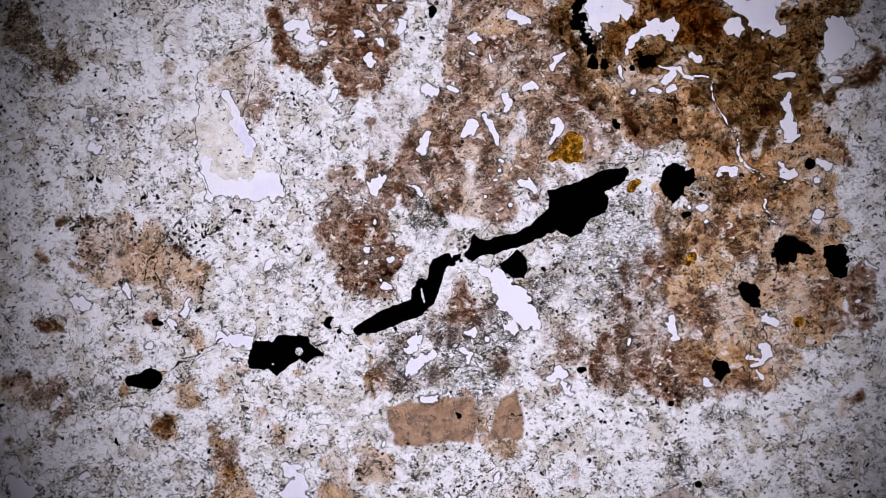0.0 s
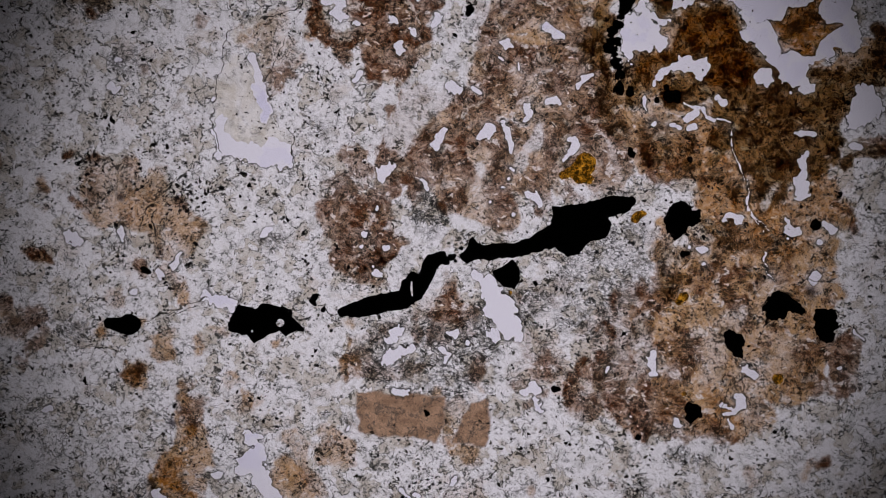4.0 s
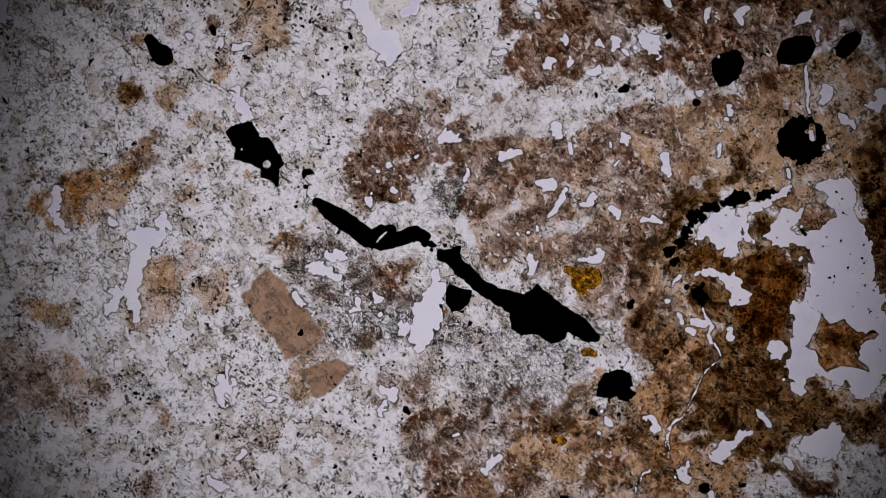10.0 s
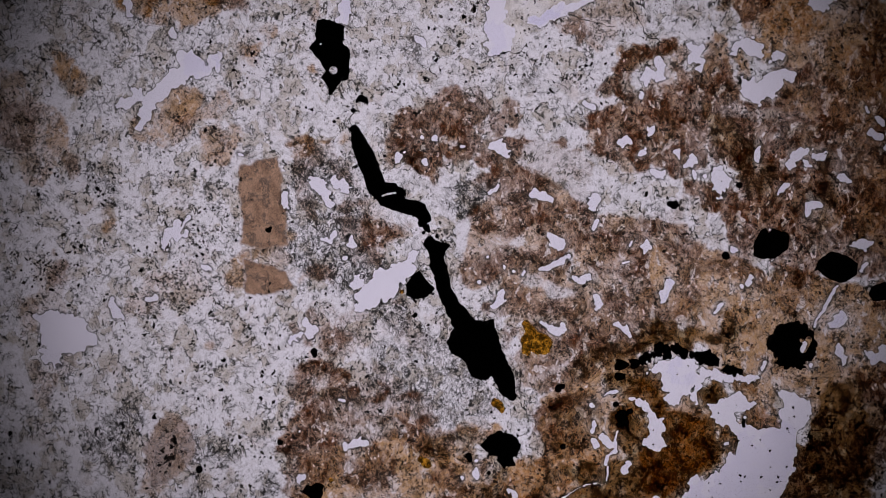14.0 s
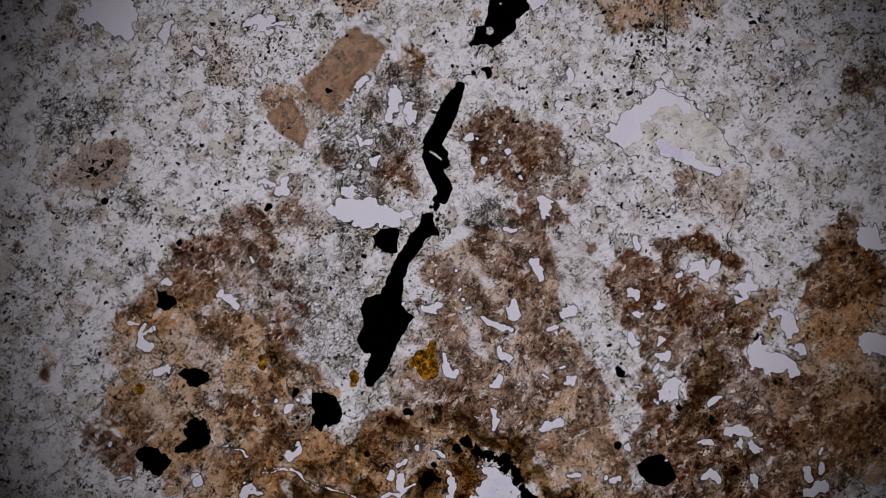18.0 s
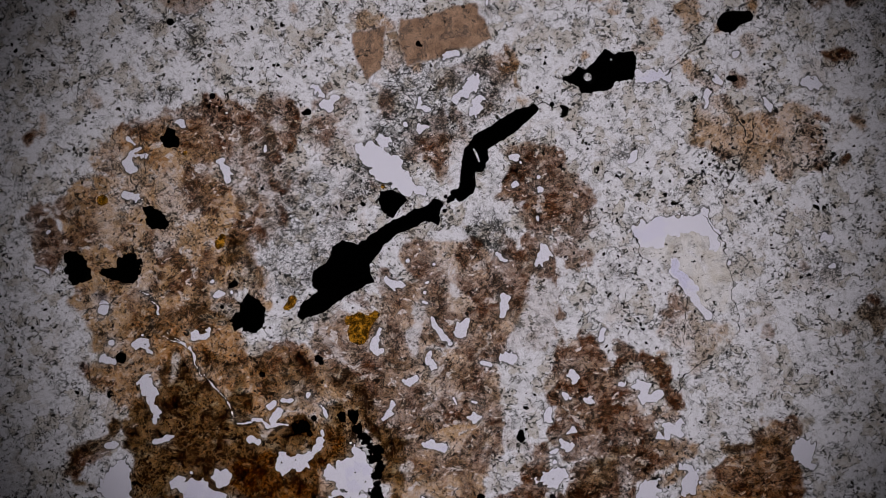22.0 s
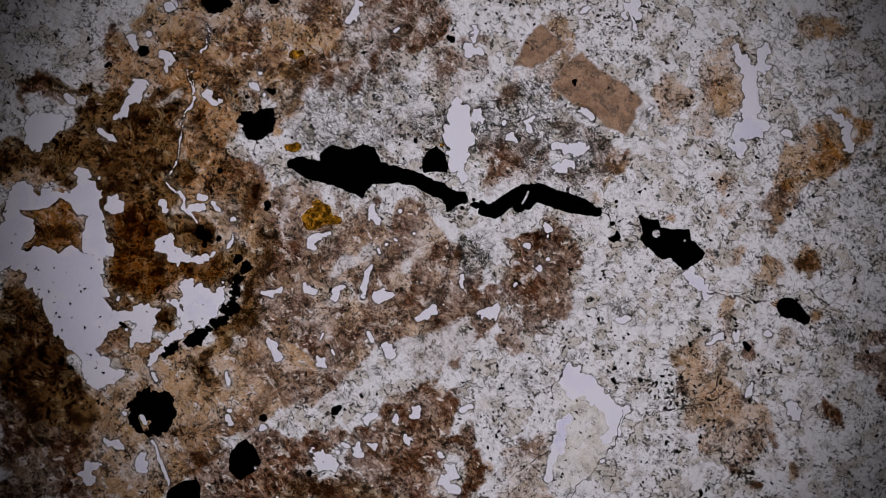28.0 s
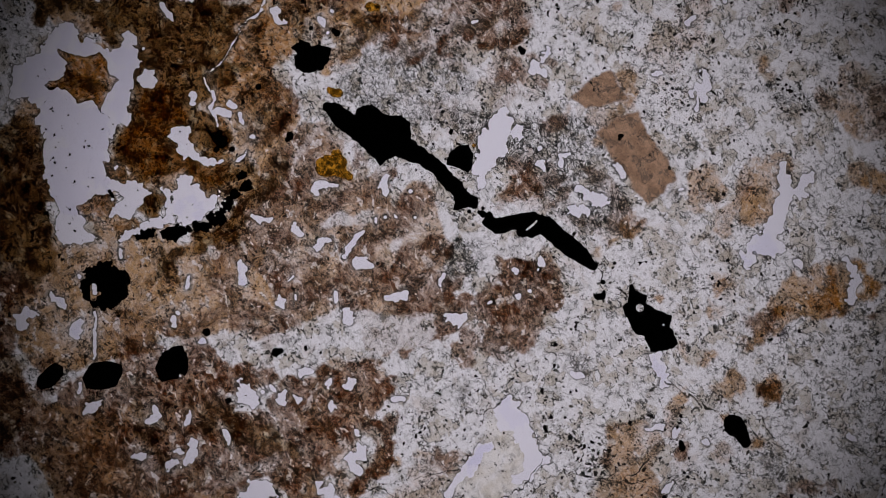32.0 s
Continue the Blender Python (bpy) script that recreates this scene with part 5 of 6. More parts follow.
# grey rock
zone("grey", 1, [[(807, -514, 138), (568, -687, 207), (368, -926, 207), (24, -1071, 172), (5, -1224, 138)], [(311, -1137, 172), (264, -1395, 138), (111, -1501, 138)]])
zone("grey", .55, [[(1609, 320, 155), (1591, -81, 207), (1419, -464, 207), (1142, -570, 172)], [(1313, -63, 138), (1017, -322, 138)]])
zone("grey", .7, [[(1287, 19, 184), (1032, -185, 102), (1542, 172, 133), (1644, -134, 133), (1389, -236, 102)]])
zone("grey", 1, [[(-192, 146, 143), (-345, 19, 102), (-39, 223, 61), (-192, -32, 82)]])
zone("grey", 1, [[(216, -1257, 173), (318, -1052, 102), (63, -1104, 133), (-243, -874, 102), (-550, -1104, 92), (-448, -1410, 102)]])
zone("grey", .8, [[(1593, -1001, 102), (1491, -797, 102), (1440, -440, 71)]])
zone("grey", .7, [[(2359, -1690, 82), (2614, -1690, 71)]])
zone("grey", .8, [[(-1646, -440, 71), (-1570, -338, 61)]])
zone("grey", .9, [[(2333, -2277, 71), (2461, -2354, 71)]])
zone("grey", .7, [[(-3356, 978, 71), (-3101, 999, 82), (-2973, 1014, 51)]])
zone("grey", .6, [[(-3815, 1550, 204), (-3509, 1396, 102)]])
zone("grey", .6, [[(-3356, -1461, 102), (-3152, -1512, 71)]])
zone("grey", .7, [[(-1442, 682, 61), (-1366, 631, 41)]])
zone("grey", .8, [[(-320, -491, 61)]])
zone("grey", .5, [[(-652, -389, 153)]])
zone("grey", .8, [[(1826, -3093, 122), (1988, -3007, 122), (2075, -3169, 82), (1638, -2920, 61)]])
zone("grey", .7, [[(130, -1591, 133), (49, -1378, 133), (-652, -1205, 71)]])
zone("grey", .6, [[(-443, -3226, 153), (-230, -3144, 82)]])
zone("grey", 1, [[(1955, -3120, 153), (1677, -2983, 153), (2139, -3126, 82), (1579, -2944, 61)]])
zone("grey", .9, [[(2034, -2046, 102), (2057, -2628, 122), (1891, -2509, 122), (2087, -2147, 71)]])
# pale rock
zone("pale", .35, [[(2461, -848, 133), (2563, -338, 82)], [(3175, 19, 92), (3328, -7, 71)]])
zone("pale", 1, [[(-13, 2309, 71), (-106, 2077, 143), (-289, 1708, 184), (-417, 1303, 204), (-507, 965, 194), (-662, 731, 153)]])
zone("pale", .9, [[(573, 1014, 46), (522, 733, 51), (471, 580, 41)]])
zone("pale", .6, [[(1185, 1014, 20), (1297, 835, 31), (1389, 657, 46)]])
zone("pale", 1, [[(751, 172, 51), (573, 19, 46), (216, -7, 51), (12, -83, 61)]])
zone("pale", .5, [[(802, 335, 26), (905, 376, 26), (1134, 488, 26), (1389, 590, 31)]])
zone("pale", 1, [[(1466, 611, 41), (1695, 672, 71), (2001, 692, 71)], [(1670, 529, 71), (1746, 274, 82), (1644, 19, 82)]])
zone("pale", .8, [[(726, -236, 102), (1083, -287, 153), (879, -695, 184), (675, -1104, 122), (420, -1001, 82)]])
zone("pale", .9, [[(114, 590, 71)]])
zone("pale", 1, [[(3787, 376, 204), (3762, 733, 204), (3838, -236, 184)]])
zone("pale", .9, [[(2767, 861, 51), (2716, 723, 51)]])
zone("pale", .6, [[(1619, -440, 41), (1746, -721, 46), (1899, -797, 46), (1823, -1104, 41)]])
zone("pale", .8, [[(267, -848, 61), (190, -1001, 51)]])
zone("pale", .8, [[(-774, 2714, 36), (-569, 2709, 31)]])
zone("pale", .6, [[(-1041, 2859, 51), (-1059, 2425, 51)]])
zone("pale", 1, [[(4000, 975, 200), (3819, 897, 255), (3538, 995, 184), (3734, 1158, 153)], [(4009, 1386, 184)], [(3362, 1047, 71)], [(3754, 1772, 122)]])
zone("pale", .8, [[(2205, 284, 51), (1898, 493, 61), (1983, 630, 61)]])
# grainy rock
zone("cell", 1, [[(-2600, -2300, 700), (-1500, -2700, 600), (-1900, -3300, 500)], [(-3300, -1500, 400)]])
zone("cell", 1, [[(-2658, -2228, 517), (-2494, -2668, 414), (-3337, -2192, 345)]])
zone("pale", 0.7, [[(1563, -292, 71), (1639, -598, 61), (1665, -956, 51)], [(1843, -496, 51), (1894, -853, 71)], [(1155, -496, 153), (1308, -802, 102)], [(1410, -1517, 77)]])
zone("pale", 0.5, [[(-1882, 1390, 214), (-1947, 1108, 128)]])
zone("pale", 0.5, [[(-654, -1069, 153), (-350, -1040, 153), (11, -1056, 204), (315, -1027, 153)], [(-427, -1303, 128), (81, -1255, 153)]])
# milky rock
zone("milky", 1, [[(-2233, 1371, 61), (-2157, 1499, 41)], [(-2208, 1141, 71), (-2233, 886, 92), (-2208, 631, 122), (-2080, 478, 133), (-1825, 478, 122), (-1646, 529, 51)], [(-2080, 1039, 102), (-1978, 784, 122), (-1851, 580, 102)]])
# hairline cracks in the rock
seam([[(-2420, 98, 5), (-2590, -16, 5), (-2711, -190, 5), (-2780, -347, 5), (-2826, -451, 5)]])
seam([[(-2114, -987, 5), (-2287, -1098, 5), (-2500, -1242, 5), (-2650, -1301, 5)]])
seam([[(2134, -2651, 10), (2084, -2546, 15), (1959, -2545, 15), (1876, -2548, 10)]])
seam([[(-2310, 1422, 5), (-2345, 1243, 5), (-2325, 1116, 5), (-2361, 963, 5), (-2325, 784, 5), (-2366, 580, 5), (-2259, 437, 5), (-2223, 300, 5)]])
seam([[(-1927, 999, 5), (-1845, 1243, 5), (-1825, 1396, 5)]])
seam([[(-2662, -1348, 5), (-2529, -1246, 5), (-2376, -1185, 5), (-2192, -1093, 5)]])
seam([[(-1172, -991, 5), (-1213, -1052, 5), (-1254, -1114, 5)]])
seam([[(-1121, -920, 5), (-999, -940, 5), (-917, -950, 5)]])
seam([[(3124, 39, 5), (3277, 90, 5), (3471, 121, 5)]])
seam([[(2879, -144, 5), (2910, -338, 5), (2848, -573, 5)]])
seam([[(2777, -859, 5), (2787, -1022, 5)]])
seam([[(2874, -1257, 5), (2910, -1461, 5)]])
seam([[(-1570, 325, 5), (-1580, 478, 5), (-1631, 606, 5)]])
seam([[(-2718, -338, 5), (-2692, -542, 5)]])
seam([[(-3203, -1680, 5), (-3024, -1624, 5), (-2794, -1588, 5)]])
seam([[(2665, -1001, 5), (2639, -1461, 5)]])
seam([[(-1672, 1907, 5), (-1723, 1754, 5), (-1851, 1652, 5), (-2080, 1550, 5)]])
seam([[(-2211, 2625, 4), (-2319, 2829, 4), (-2168, 3188, 4)]])
seam([[(-2301, 2795, 4), (-2449, 2795, 4), (-2760, 2806, 4)]])
seam([[(-2568, 28, 5), (-2696, -135, 5), (-2720, -326, 5), (-2686, -555, 5)]])
# swarms of flecks
cluster(50, [[(572, -2301, 220)]])
cluster(40, [[(582, -2713, 160)]])
cluster(40, [[(375, -3769, 140)]])
cluster(40, [[(1781, -3037, 160)]])
cluster(40, [[(-1844, -2368, 200)]])
cluster(30, [[(-1474, -1739, 150)]])
cluster(30, [[(-529, -3576, 160)]])
cluster(24, [[(-2532, -207, 133)]])
cluster(20, [[(-2316, -27, 133)]])
cluster(18, [[(-3387, -255, 173)]])
cluster(16, [[(-3701, -835, 102)]])
cluster(18, [[(1807, -3108, 224)]])
cluster(14, [[(2022, -2590, 153)]])
cluster(12, [[(2378, -2355, 184)]])
cluster(12, [[(2887, -2783, 102)]])
cluster(16, [[(-2399, -218, 122)]])
cluster(26, [[(-3316, -352, 173)]])
cluster(22, [[(-2513, -189, 122)]])
cluster(16, [[(-3380, 24, 133)]])
cluster(14, [[(-3680, -850, 112)]])
cluster(12, [[(-2246, 10, 112)]])
cluster(10, [[(-1344, -2368, 122)]])
cluster(40, [[(-2948, -134, 357)]])
cluster(40, [[(-3356, 19, 204)]])
cluster(40, [[(-2539, 19, 204)]])
cluster(30, [[(-2386, -83, 153)]])
cluster(25, [[(-2743, -797, 153)]])
cluster(25, [[(-2437, -950, 153)]])
cluster(20, [[(-1978, 886, 204)]])
cluster(30, [[(-2131, 1192, 204)]])
cluster(20, [[(-2641, -1792, 122)]])
cluster(25, [[(-3687, -808, 133)]])
cluster(25, [[(-2948, 376, 204)]])
cluster(60, [[(2410, 1396, 459)]])
cluster(50, [[(2920, 1039, 357)]])
cluster(40, [[(2359, 784, 204)]])
cluster(30, [[(2665, -134, 255)]])
cluster(20, [[(-1774, 580, 153)]])
cluster(25, [[(-3203, -1461, 204)]])
cluster(15, [[(-1417, 1192, 102)]])
cluster(15, [[(2104, 376, 153)]])
cluster(60, [[(476, -2753, 255)]])
cluster(50, [[(-443, -3226, 204)]])
cluster(40, [[(156, -2362, 204)]])
cluster(30, [[(486, -3677, 204)]])
cluster(40, [[(2363, 1776, 357)]])
cluster(40, [[(2327, 1420, 255)]])
cluster(40, [[(1946, 3253, 204)]])
cluster(40, [[(877, -2786, 179)]])
cluster(60, [[(89, -2221, 306)]])
cluster(40, [[(474, -2560, 204)]])
cluster(50, [[(2754, 1139, 306)]])
cluster(40, [[(3924, 1249, 306)]])
# single flecks
specks([[(-2784, 1845, 20), (-2845, 1805, 10), (-2514, 1805, 10), (-3075, 1917, 20), (-2973, 1907, 15), (-2922, 1866, 15), (-2182, 1565, 20), (-2274, 1550, 20), (-2565, 1529, 20), (-3585, 1728, 15), (-3677, 963, 15), (-3652, 937, 15), (-2948, 1101, 15), (-3039, 1024, 26), (-2973, 1024, 20), (-3305, 565, 20)]])
specks([[(-3305, 453, 31), (-3228, 437, 26), (-3264, 351, 26), (-3381, 468, 20), (-3330, 427, 15), (-3738, 427, 10), (-2922, 504, 15), (-2830, 274, 26), (-2703, 274, 26), (-2682, 223, 15), (-3152, 233, 10), (-3815, 238, 10), (-3968, 131, 15), (-3585, -7, 15), (-3458, -7, 26), (-3407, 19, 20), (-3305, 9, 26), (-3330, 95, 20), (-3381, 80, 20), (-2896, 44, 20), (-2845, -22, 15)]])
specks([[(-3177, -277, 15), (-2590, -236, 20), (-2565, -272, 15), (-2728, -364, 15), (-2284, -83, 26), (-2259, -32, 20), (-2310, -109, 15), (-2488, 44, 15), (-2437, -32, 20), (-2463, -83, 15), (-2529, -160, 20), (-2565, -124, 20), (-2488, -185, 20), (-2437, -262, 20), (-3432, -236, 20), (-3483, -287, 15), (-3407, -211, 15), (-3789, -415, 15), (-3672, -440, 15), (-3024, -491, 26), (-3417, -721, 15)]])
specks([[(-2973, -772, 26), (-2922, -762, 20), (-3024, -808, 20), (-2488, -695, 15), (-2335, -746, 31), (-2310, -721, 20), (-2539, -899, 20), (-2488, -950, 20), (-2463, -976, 15), (-2284, -542, 26), (-2310, -644, 15), (-2284, -670, 15), (-3085, -1935, 26), (-3050, -1961, 15), (-3585, -1435, 20), (-3560, -1512, 26), (-3509, -1410, 20), (-3636, -1461, 15), (-3687, -1410, 15), (-3968, -1282, 20), (-2233, -2022, 26), (-2233, -2098, 20)]])
specks([[(-2590, -2277, 15), (-2794, -1792, 20), (-2590, -1869, 20), (-2539, -1792, 20), (-1774, 2009, 10), (-2070, 1422, 15), (-1978, 1218, 15), (-1978, 1141, 20), (-2004, 1152, 10), (-1662, 1141, 15), (-1493, 1218, 26), (-1468, 1167, 20), (-1264, 1167, 15), (-1238, 845, 26), (-1351, 963, 26), (-932, 1039, 15), (-652, 1407, 15), (-652, 1356, 15), (-1636, 794, 20), (-1646, 631, 15)]])
specks([[(-1978, 146, 31), (-1917, 60, 26), (-1876, 121, 15), (-1662, 146, 15), (-1657, 19, 15), (-1442, 198, 20), (-1442, 146, 15), (-1407, 131, 15), (-1391, 70, 15), (-1800, -262, 20), (-1340, -272, 26), (-1279, -532, 26), (-1034, -364, 26), (-1519, -185, 26), (-1427, -149, 15), (-1172, 198, 15), (-1060, 121, 15), (-1264, 198, 10), (-1213, -185, 15)]])
specks([[(-958, -1104, 20), (-1060, -1308, 20), (-1085, -1359, 15), (-1034, -1445, 20), (-907, -2190, 26), (-871, -2267, 26), (-1162, -2200, 20), (-1305, -1971, 20), (-703, -2012, 15), (-550, -1486, 20), (-1570, -1843, 26), (-1493, -1818, 26), (-1774, -1894, 20), (-1723, -1920, 15), (-1672, -2226, 26), (-141, -2318, 20), (-167, -2277, 15)]])
specks([[(920, -1859, 26), (828, -1945, 15), (685, -2149, 26), (1195, -2098, 26), (1466, -2124, 20), (1313, -1741, 26), (1338, -1757, 20), (1058, -1690, 15), (1328, -1649, 20), (1297, -2338, 15), (1542, -2328, 15), (1032, -2379, 20), (1813, -2083, 15), (2027, -1981, 20), (2267, -2083, 15), (2333, -1843, 20), (3012, -2114, 15), (3302, -2134, 26), (3379, -2226, 20), (3389, -2277, 15), (3405, -2149, 10)]])
specks([[(2741, -2200, 15), (3609, -2328, 20), (3634, -2379, 20), (3558, -2420, 15), (2792, -1624, 20), (3149, -1333, 20), (3262, -1348, 20), (3302, -1343, 15), (3532, -1399, 15), (3124, -1828, 10), (2348, 95, 15), (2333, 131, 15), (2563, 478, 20), (2573, 417, 15), (2267, 427, 15), (3267, 1713, 20), (3343, 886, 26), (3257, 876, 15), (3685, 249, 15), (3711, 478, 10)]])
specks([[(787, -364, 26), (981, -389, 20), (920, -313, 15), (1032, -379, 20), (1073, -644, 15), (981, -797, 15), (971, -874, 15), (1211, -364, 20), (854, -185, 15), (226, -542, 15)]])
specks([[(216, -1144, 15), (598, -1180, 15), (1568, -695, 20), (1670, -797, 20), (1644, -695, 26), (1899, -1461, 20), (1976, -1512, 15)]])
specks([[(-538, -3765, 15), (202, -3444, 31), (237, -3499, 20), (181, -3390, 31), (224, -2702, 15), (-456, -3609, 20), (1981, -2570, 26), (1933, -2540, 31), (1849, -2608, 20), (2080, -2605, 26), (2059, -2552, 26), (2024, -2651, 20), (1711, -2707, 26), (697, -3878, 15), (705, -3791, 10), (973, -2803, 20), (1410, -2487, 15), (1489, -2459, 15), (1108, -2585, 20), (1049, -2400, 15), (1869, -3687, 20), (1862, -4019, 26), (1666, -3410, 20), (1345, -3394, 15)]])
specks([[(-448, -3276, 20), (-395, -3256, 20), (-342, -3236, 26), (-280, -3232, 20), (-486, -3144, 15), (-441, -3098, 20), (-527, -3294, 15), (-306, -3137, 15), (-233, -3170, 15), (-238, -2810, 15), (-108, -2849, 15), (186, -2314, 20), (260, -2347, 15), (153, -2388, 15), (138, -2284, 15), (351, -2715, 15), (389, -2847, 20), (321, -2763, 15), (399, -2489, 15), (596, -2570, 20), (482, -2692, 15)]])
specks([[(2687, 2696, 10), (2658, 2705, 10), (2555, 2599, 10), (2465, 2803, 15), (2239, 2755, 15), (2246, 2906, 15), (2282, 2903, 15), (2288, 2576, 10), (2232, 2563, 10), (2300, 2387, 10), (2298, 2286, 10), (1802, 3001, 15), (1617, 3047, 15), (1690, 2896, 10), (2004, 2838, 15), (2145, 2988, 10), (1951, 1785, 10), (1664, 2369, 10), (1596, 2531, 10), (1311, 1996, 10), (3003, 2674, 10), (3021, 2589, 10), (1691, 3055, 10)]])
specks([[(1554, 3339, 20), (1475, 3274, 26), (1434, 3260, 20), (1422, 3203, 15), (1351, 3224, 10), (770, 3205, 20), (1965, 3204, 31), (1874, 3194, 31), (1939, 3315, 26), (1730, 3406, 31), (1652, 3421, 26), (1782, 3383, 20), (2070, 3158, 26), (2161, 3168, 26), (2256, 3213, 20)]])

# ---------------------------------------------------------------- the slice itself
STEP, REACH = 12.5, 5000
axis = np.arange(-REACH, REACH + STEP, STEP)
GX, GY = np.meshgrid(axis, axis)
wobx = 70 * rough_noise(GX, GY, 260, 11)
woby = 70 * rough_noise(GX, GY, 260, 12)
fine = rough_noise(GX, GY, 110, 13, 4)
coarse = rough_noise(GX, GY, 420, 14, 3)


def over(strokes, margin):
    """The rows and columns of the grid that a body touches."""
    x0, x1, y0, y1 = extent(strokes, margin)
    c0, c1 = np.clip([int((x0 + REACH) / STEP), int((x1 + REACH) / STEP) + 2], 0, len(axis))
    r0, r1 = np.clip([int((y0 + REACH) / STEP), int((y1 + REACH) / STEP) + 2], 0, len(axis))
    return slice(r0, r1), slice(c0, c1)


# pores cut through the slice
BEND = 20.0
bendx = BEND * rough_noise(GX, GY, 95, 71)
bendy = BEND * rough_noise(GX, GY, 95, 72)
hole = np.full(GX.shape, 400.0)
for i, s in enumerate(PORES):
    w = over(s, 450)
    r = min(26.0, max(radius(n) for k in s for n in k) * 0.42)
    hole[w] = np.minimum(hole[w], distance(s, GX[w] + bendx[w], GY[w] + bendy[w]) + r * rough_noise(GX[w], GY[w], 42, 21, 4))
for s in ISLANDS:
    w = over(s, 60)
    hole[w] = np.maximum(hole[w], -distance(s, GX[w] + bendx[w], GY[w] + bendy[w]) - 8 * rough_noise(GX[w], GY[w], 62, 23))
cutout = hole.copy()
for form, s in GOLDEN:
    w = over(s, 450)
    cutout[w] = np.minimum(cutout[w], distance(s, GX[w], GY[w]) + 12 * rough_noise(GX[w], GY[w], 70, 31))
ring = np.hypot(GX, GY) - (REACH - 30)
keep = np.maximum(-cutout, ring)

# mineral zones with frayed edges
LAYERS = ("brown", "tan", "dark", "ochre", "grey", "milky", "cream", "pale", "cell")
FRAY = dict(brown=(78, 22), tan=(66, 24), dark=(80, 30), ochre=(50, 36), grey=(55, 45), milky=(32, 30), cream=(30, 15), pale=(64, 28), cell=(150, 150))
layer = {k: np.zeros(GX.shape) for k in LAYERS}
clast_of, clast_number = np.zeros(GX.shape, int), 0
for kind, amount, s in ZONES:
    w = over(s, 400)
    fray, soft = FRAY[kind]
    fray = min(fray, 0.9 * max(radius(n) for k in s for n in k))
    d = distance(s, GX[w] + wobx[w] * (fray / 90), GY[w] + woby[w] * (fray / 90)) + fray * fine[w] * 0.55
    v = np.clip(0.5 - d / (2 * soft), 0, 1)
    v = amount * v * v * (3 - 2 * v)
    if kind == "cream":
        clast_number += 1
        clast_of[w] = np.where(v > layer[kind][w], clast_number, clast_of[w])
    layer[kind][w] = np.maximum(layer[kind][w], v)
uneven = rough_noise(GX, GY, 240, 81, 4)
layer["brown"] *= np.clip(1.04 + 0.35 * uneven, 0.62, 1.2)
layer["tan"] *= np.clip(1.0 + 0.25 * rough_noise(GX, GY, 300, 85, 4), 0.6, 1.1)
layer["tan"] = np.maximum(layer["tan"], np.maximum(layer["dark"], 0.8 * layer["ochre"]))
layer["brown"] = np.maximum(layer["brown"], 0.3 * layer["dark"])
layer["tan"] = np.maximum(layer["tan"], 0.75 * layer["brown"])
# clear quartz lines the ore veins
for form, s in OPAQUE:
    if form[1] == "vein":
        w = over(s, 260)
        d = distance(s, GX[w], GY[w]) + 35 * fine[w]
        layer["pale"][w] = np.maximum(layer["pale"][w], np.clip(1.25 - d / 105, 0, 1))
for k in ("brown", "tan", "dark", "ochre"):
    layer[k] *= 1 - 0.85 * layer["pale"]
for k in ("brown", "tan", "dark", "grey", "ochre"):
    layer[k] *= 1 - layer["cream"]
halo = np.exp(-np.maximum(hole, 0) / 34.0) * np.clip(0.65 + 0.9 * rough_noise(GX, GY, 130, 88), 0, 1)
for k in ("brown", "tan", "dark"):
    layer[k] *= 1 - 0.7 * halo
layer["rim"] = np.clip(1.2 - hole / 18, 0, 1) * (1 - 0.85 * layer["milky"])

# the slice is laid in pieces, each kind of rock a part
kinds = np.stack([np.full(GX.shape, 0.30), layer["brown"], layer["tan"] * 0.8, layer["dark"] * 1.3, layer["cream"] * 2.0,
                  layer["milky"] * 1.2])
owner = np.argmax(kinds, 0)
owner = np.select([owner == 4, owner == 5], [4 + clast_of, 4], owner)[:-1, :-1]
NAMES = (("pale_groundmass", "pale grey fine-grained quartz groundmass with dark specks"),
         ("brown_groundmass", "patchy reddish-brown altered groundmass"),
         ("tan_groundmass", "light tan clay-like groundmass"),
         ("dark_groundmass", "very dark brown iron-stained groundmass"),
         ("milky_patch", "smooth cream-white patch without grain"),
         ("tan_clast", "large smooth tan clast with sharp edges"),
         ("tan_clast", "small wedge-shaped smooth tan clast"),
         ("tan_clast", "tan clast with a dark squiggle in its middle"))
PZ = 1.5 * lattice(GX, GY, 45, 41)
for k, (name, label) in enumerate(NAMES):
    quads, polys, extra, rim = clipped(keep, owner == k)
    px = np.concatenate([GX.ravel(), -REACH + extra[:, 1] * STEP])
    py = np.concatenate([GY.ravel(), -REACH + extra[:, 0] * STEP])
    pz = np.concatenate([PZ.ravel(), np.zeros(len(extra))])
    me, used = mesh_of(name, np.stack([px, py, pz], 1), quads, polys)
    near = np.clip(np.round(extra).astype(int), 0, len(axis) - 1)
    for key in ("brown", "tan", "dark", "ochre", "grey", "milky", "cream", "cell", "rim"):
        vals = np.concatenate([layer[key].ravel(), layer[key][near[:, 0], near[:, 1]]])
        add_attribute(me, key, vals[used])
    part(name, me, ROCK, section, label)

# clear resin fills the pores
for i, s in enumerate(PORES):
    r = min(26.0, max(radius(n) for k in s for n in k) * 0.42)
    me, depth = lump_mesh("pore_filling", s, r * 1.05, 42, 21, 12.5, -12, -4, 0.4, (), BEND)
    part("pore_filling", me, RESIN, section, "clear resin filling an open pore" if i == 0 else "")

# dark flecks scattered through the rock
rng = random.Random(5)
verts, faces = [], []


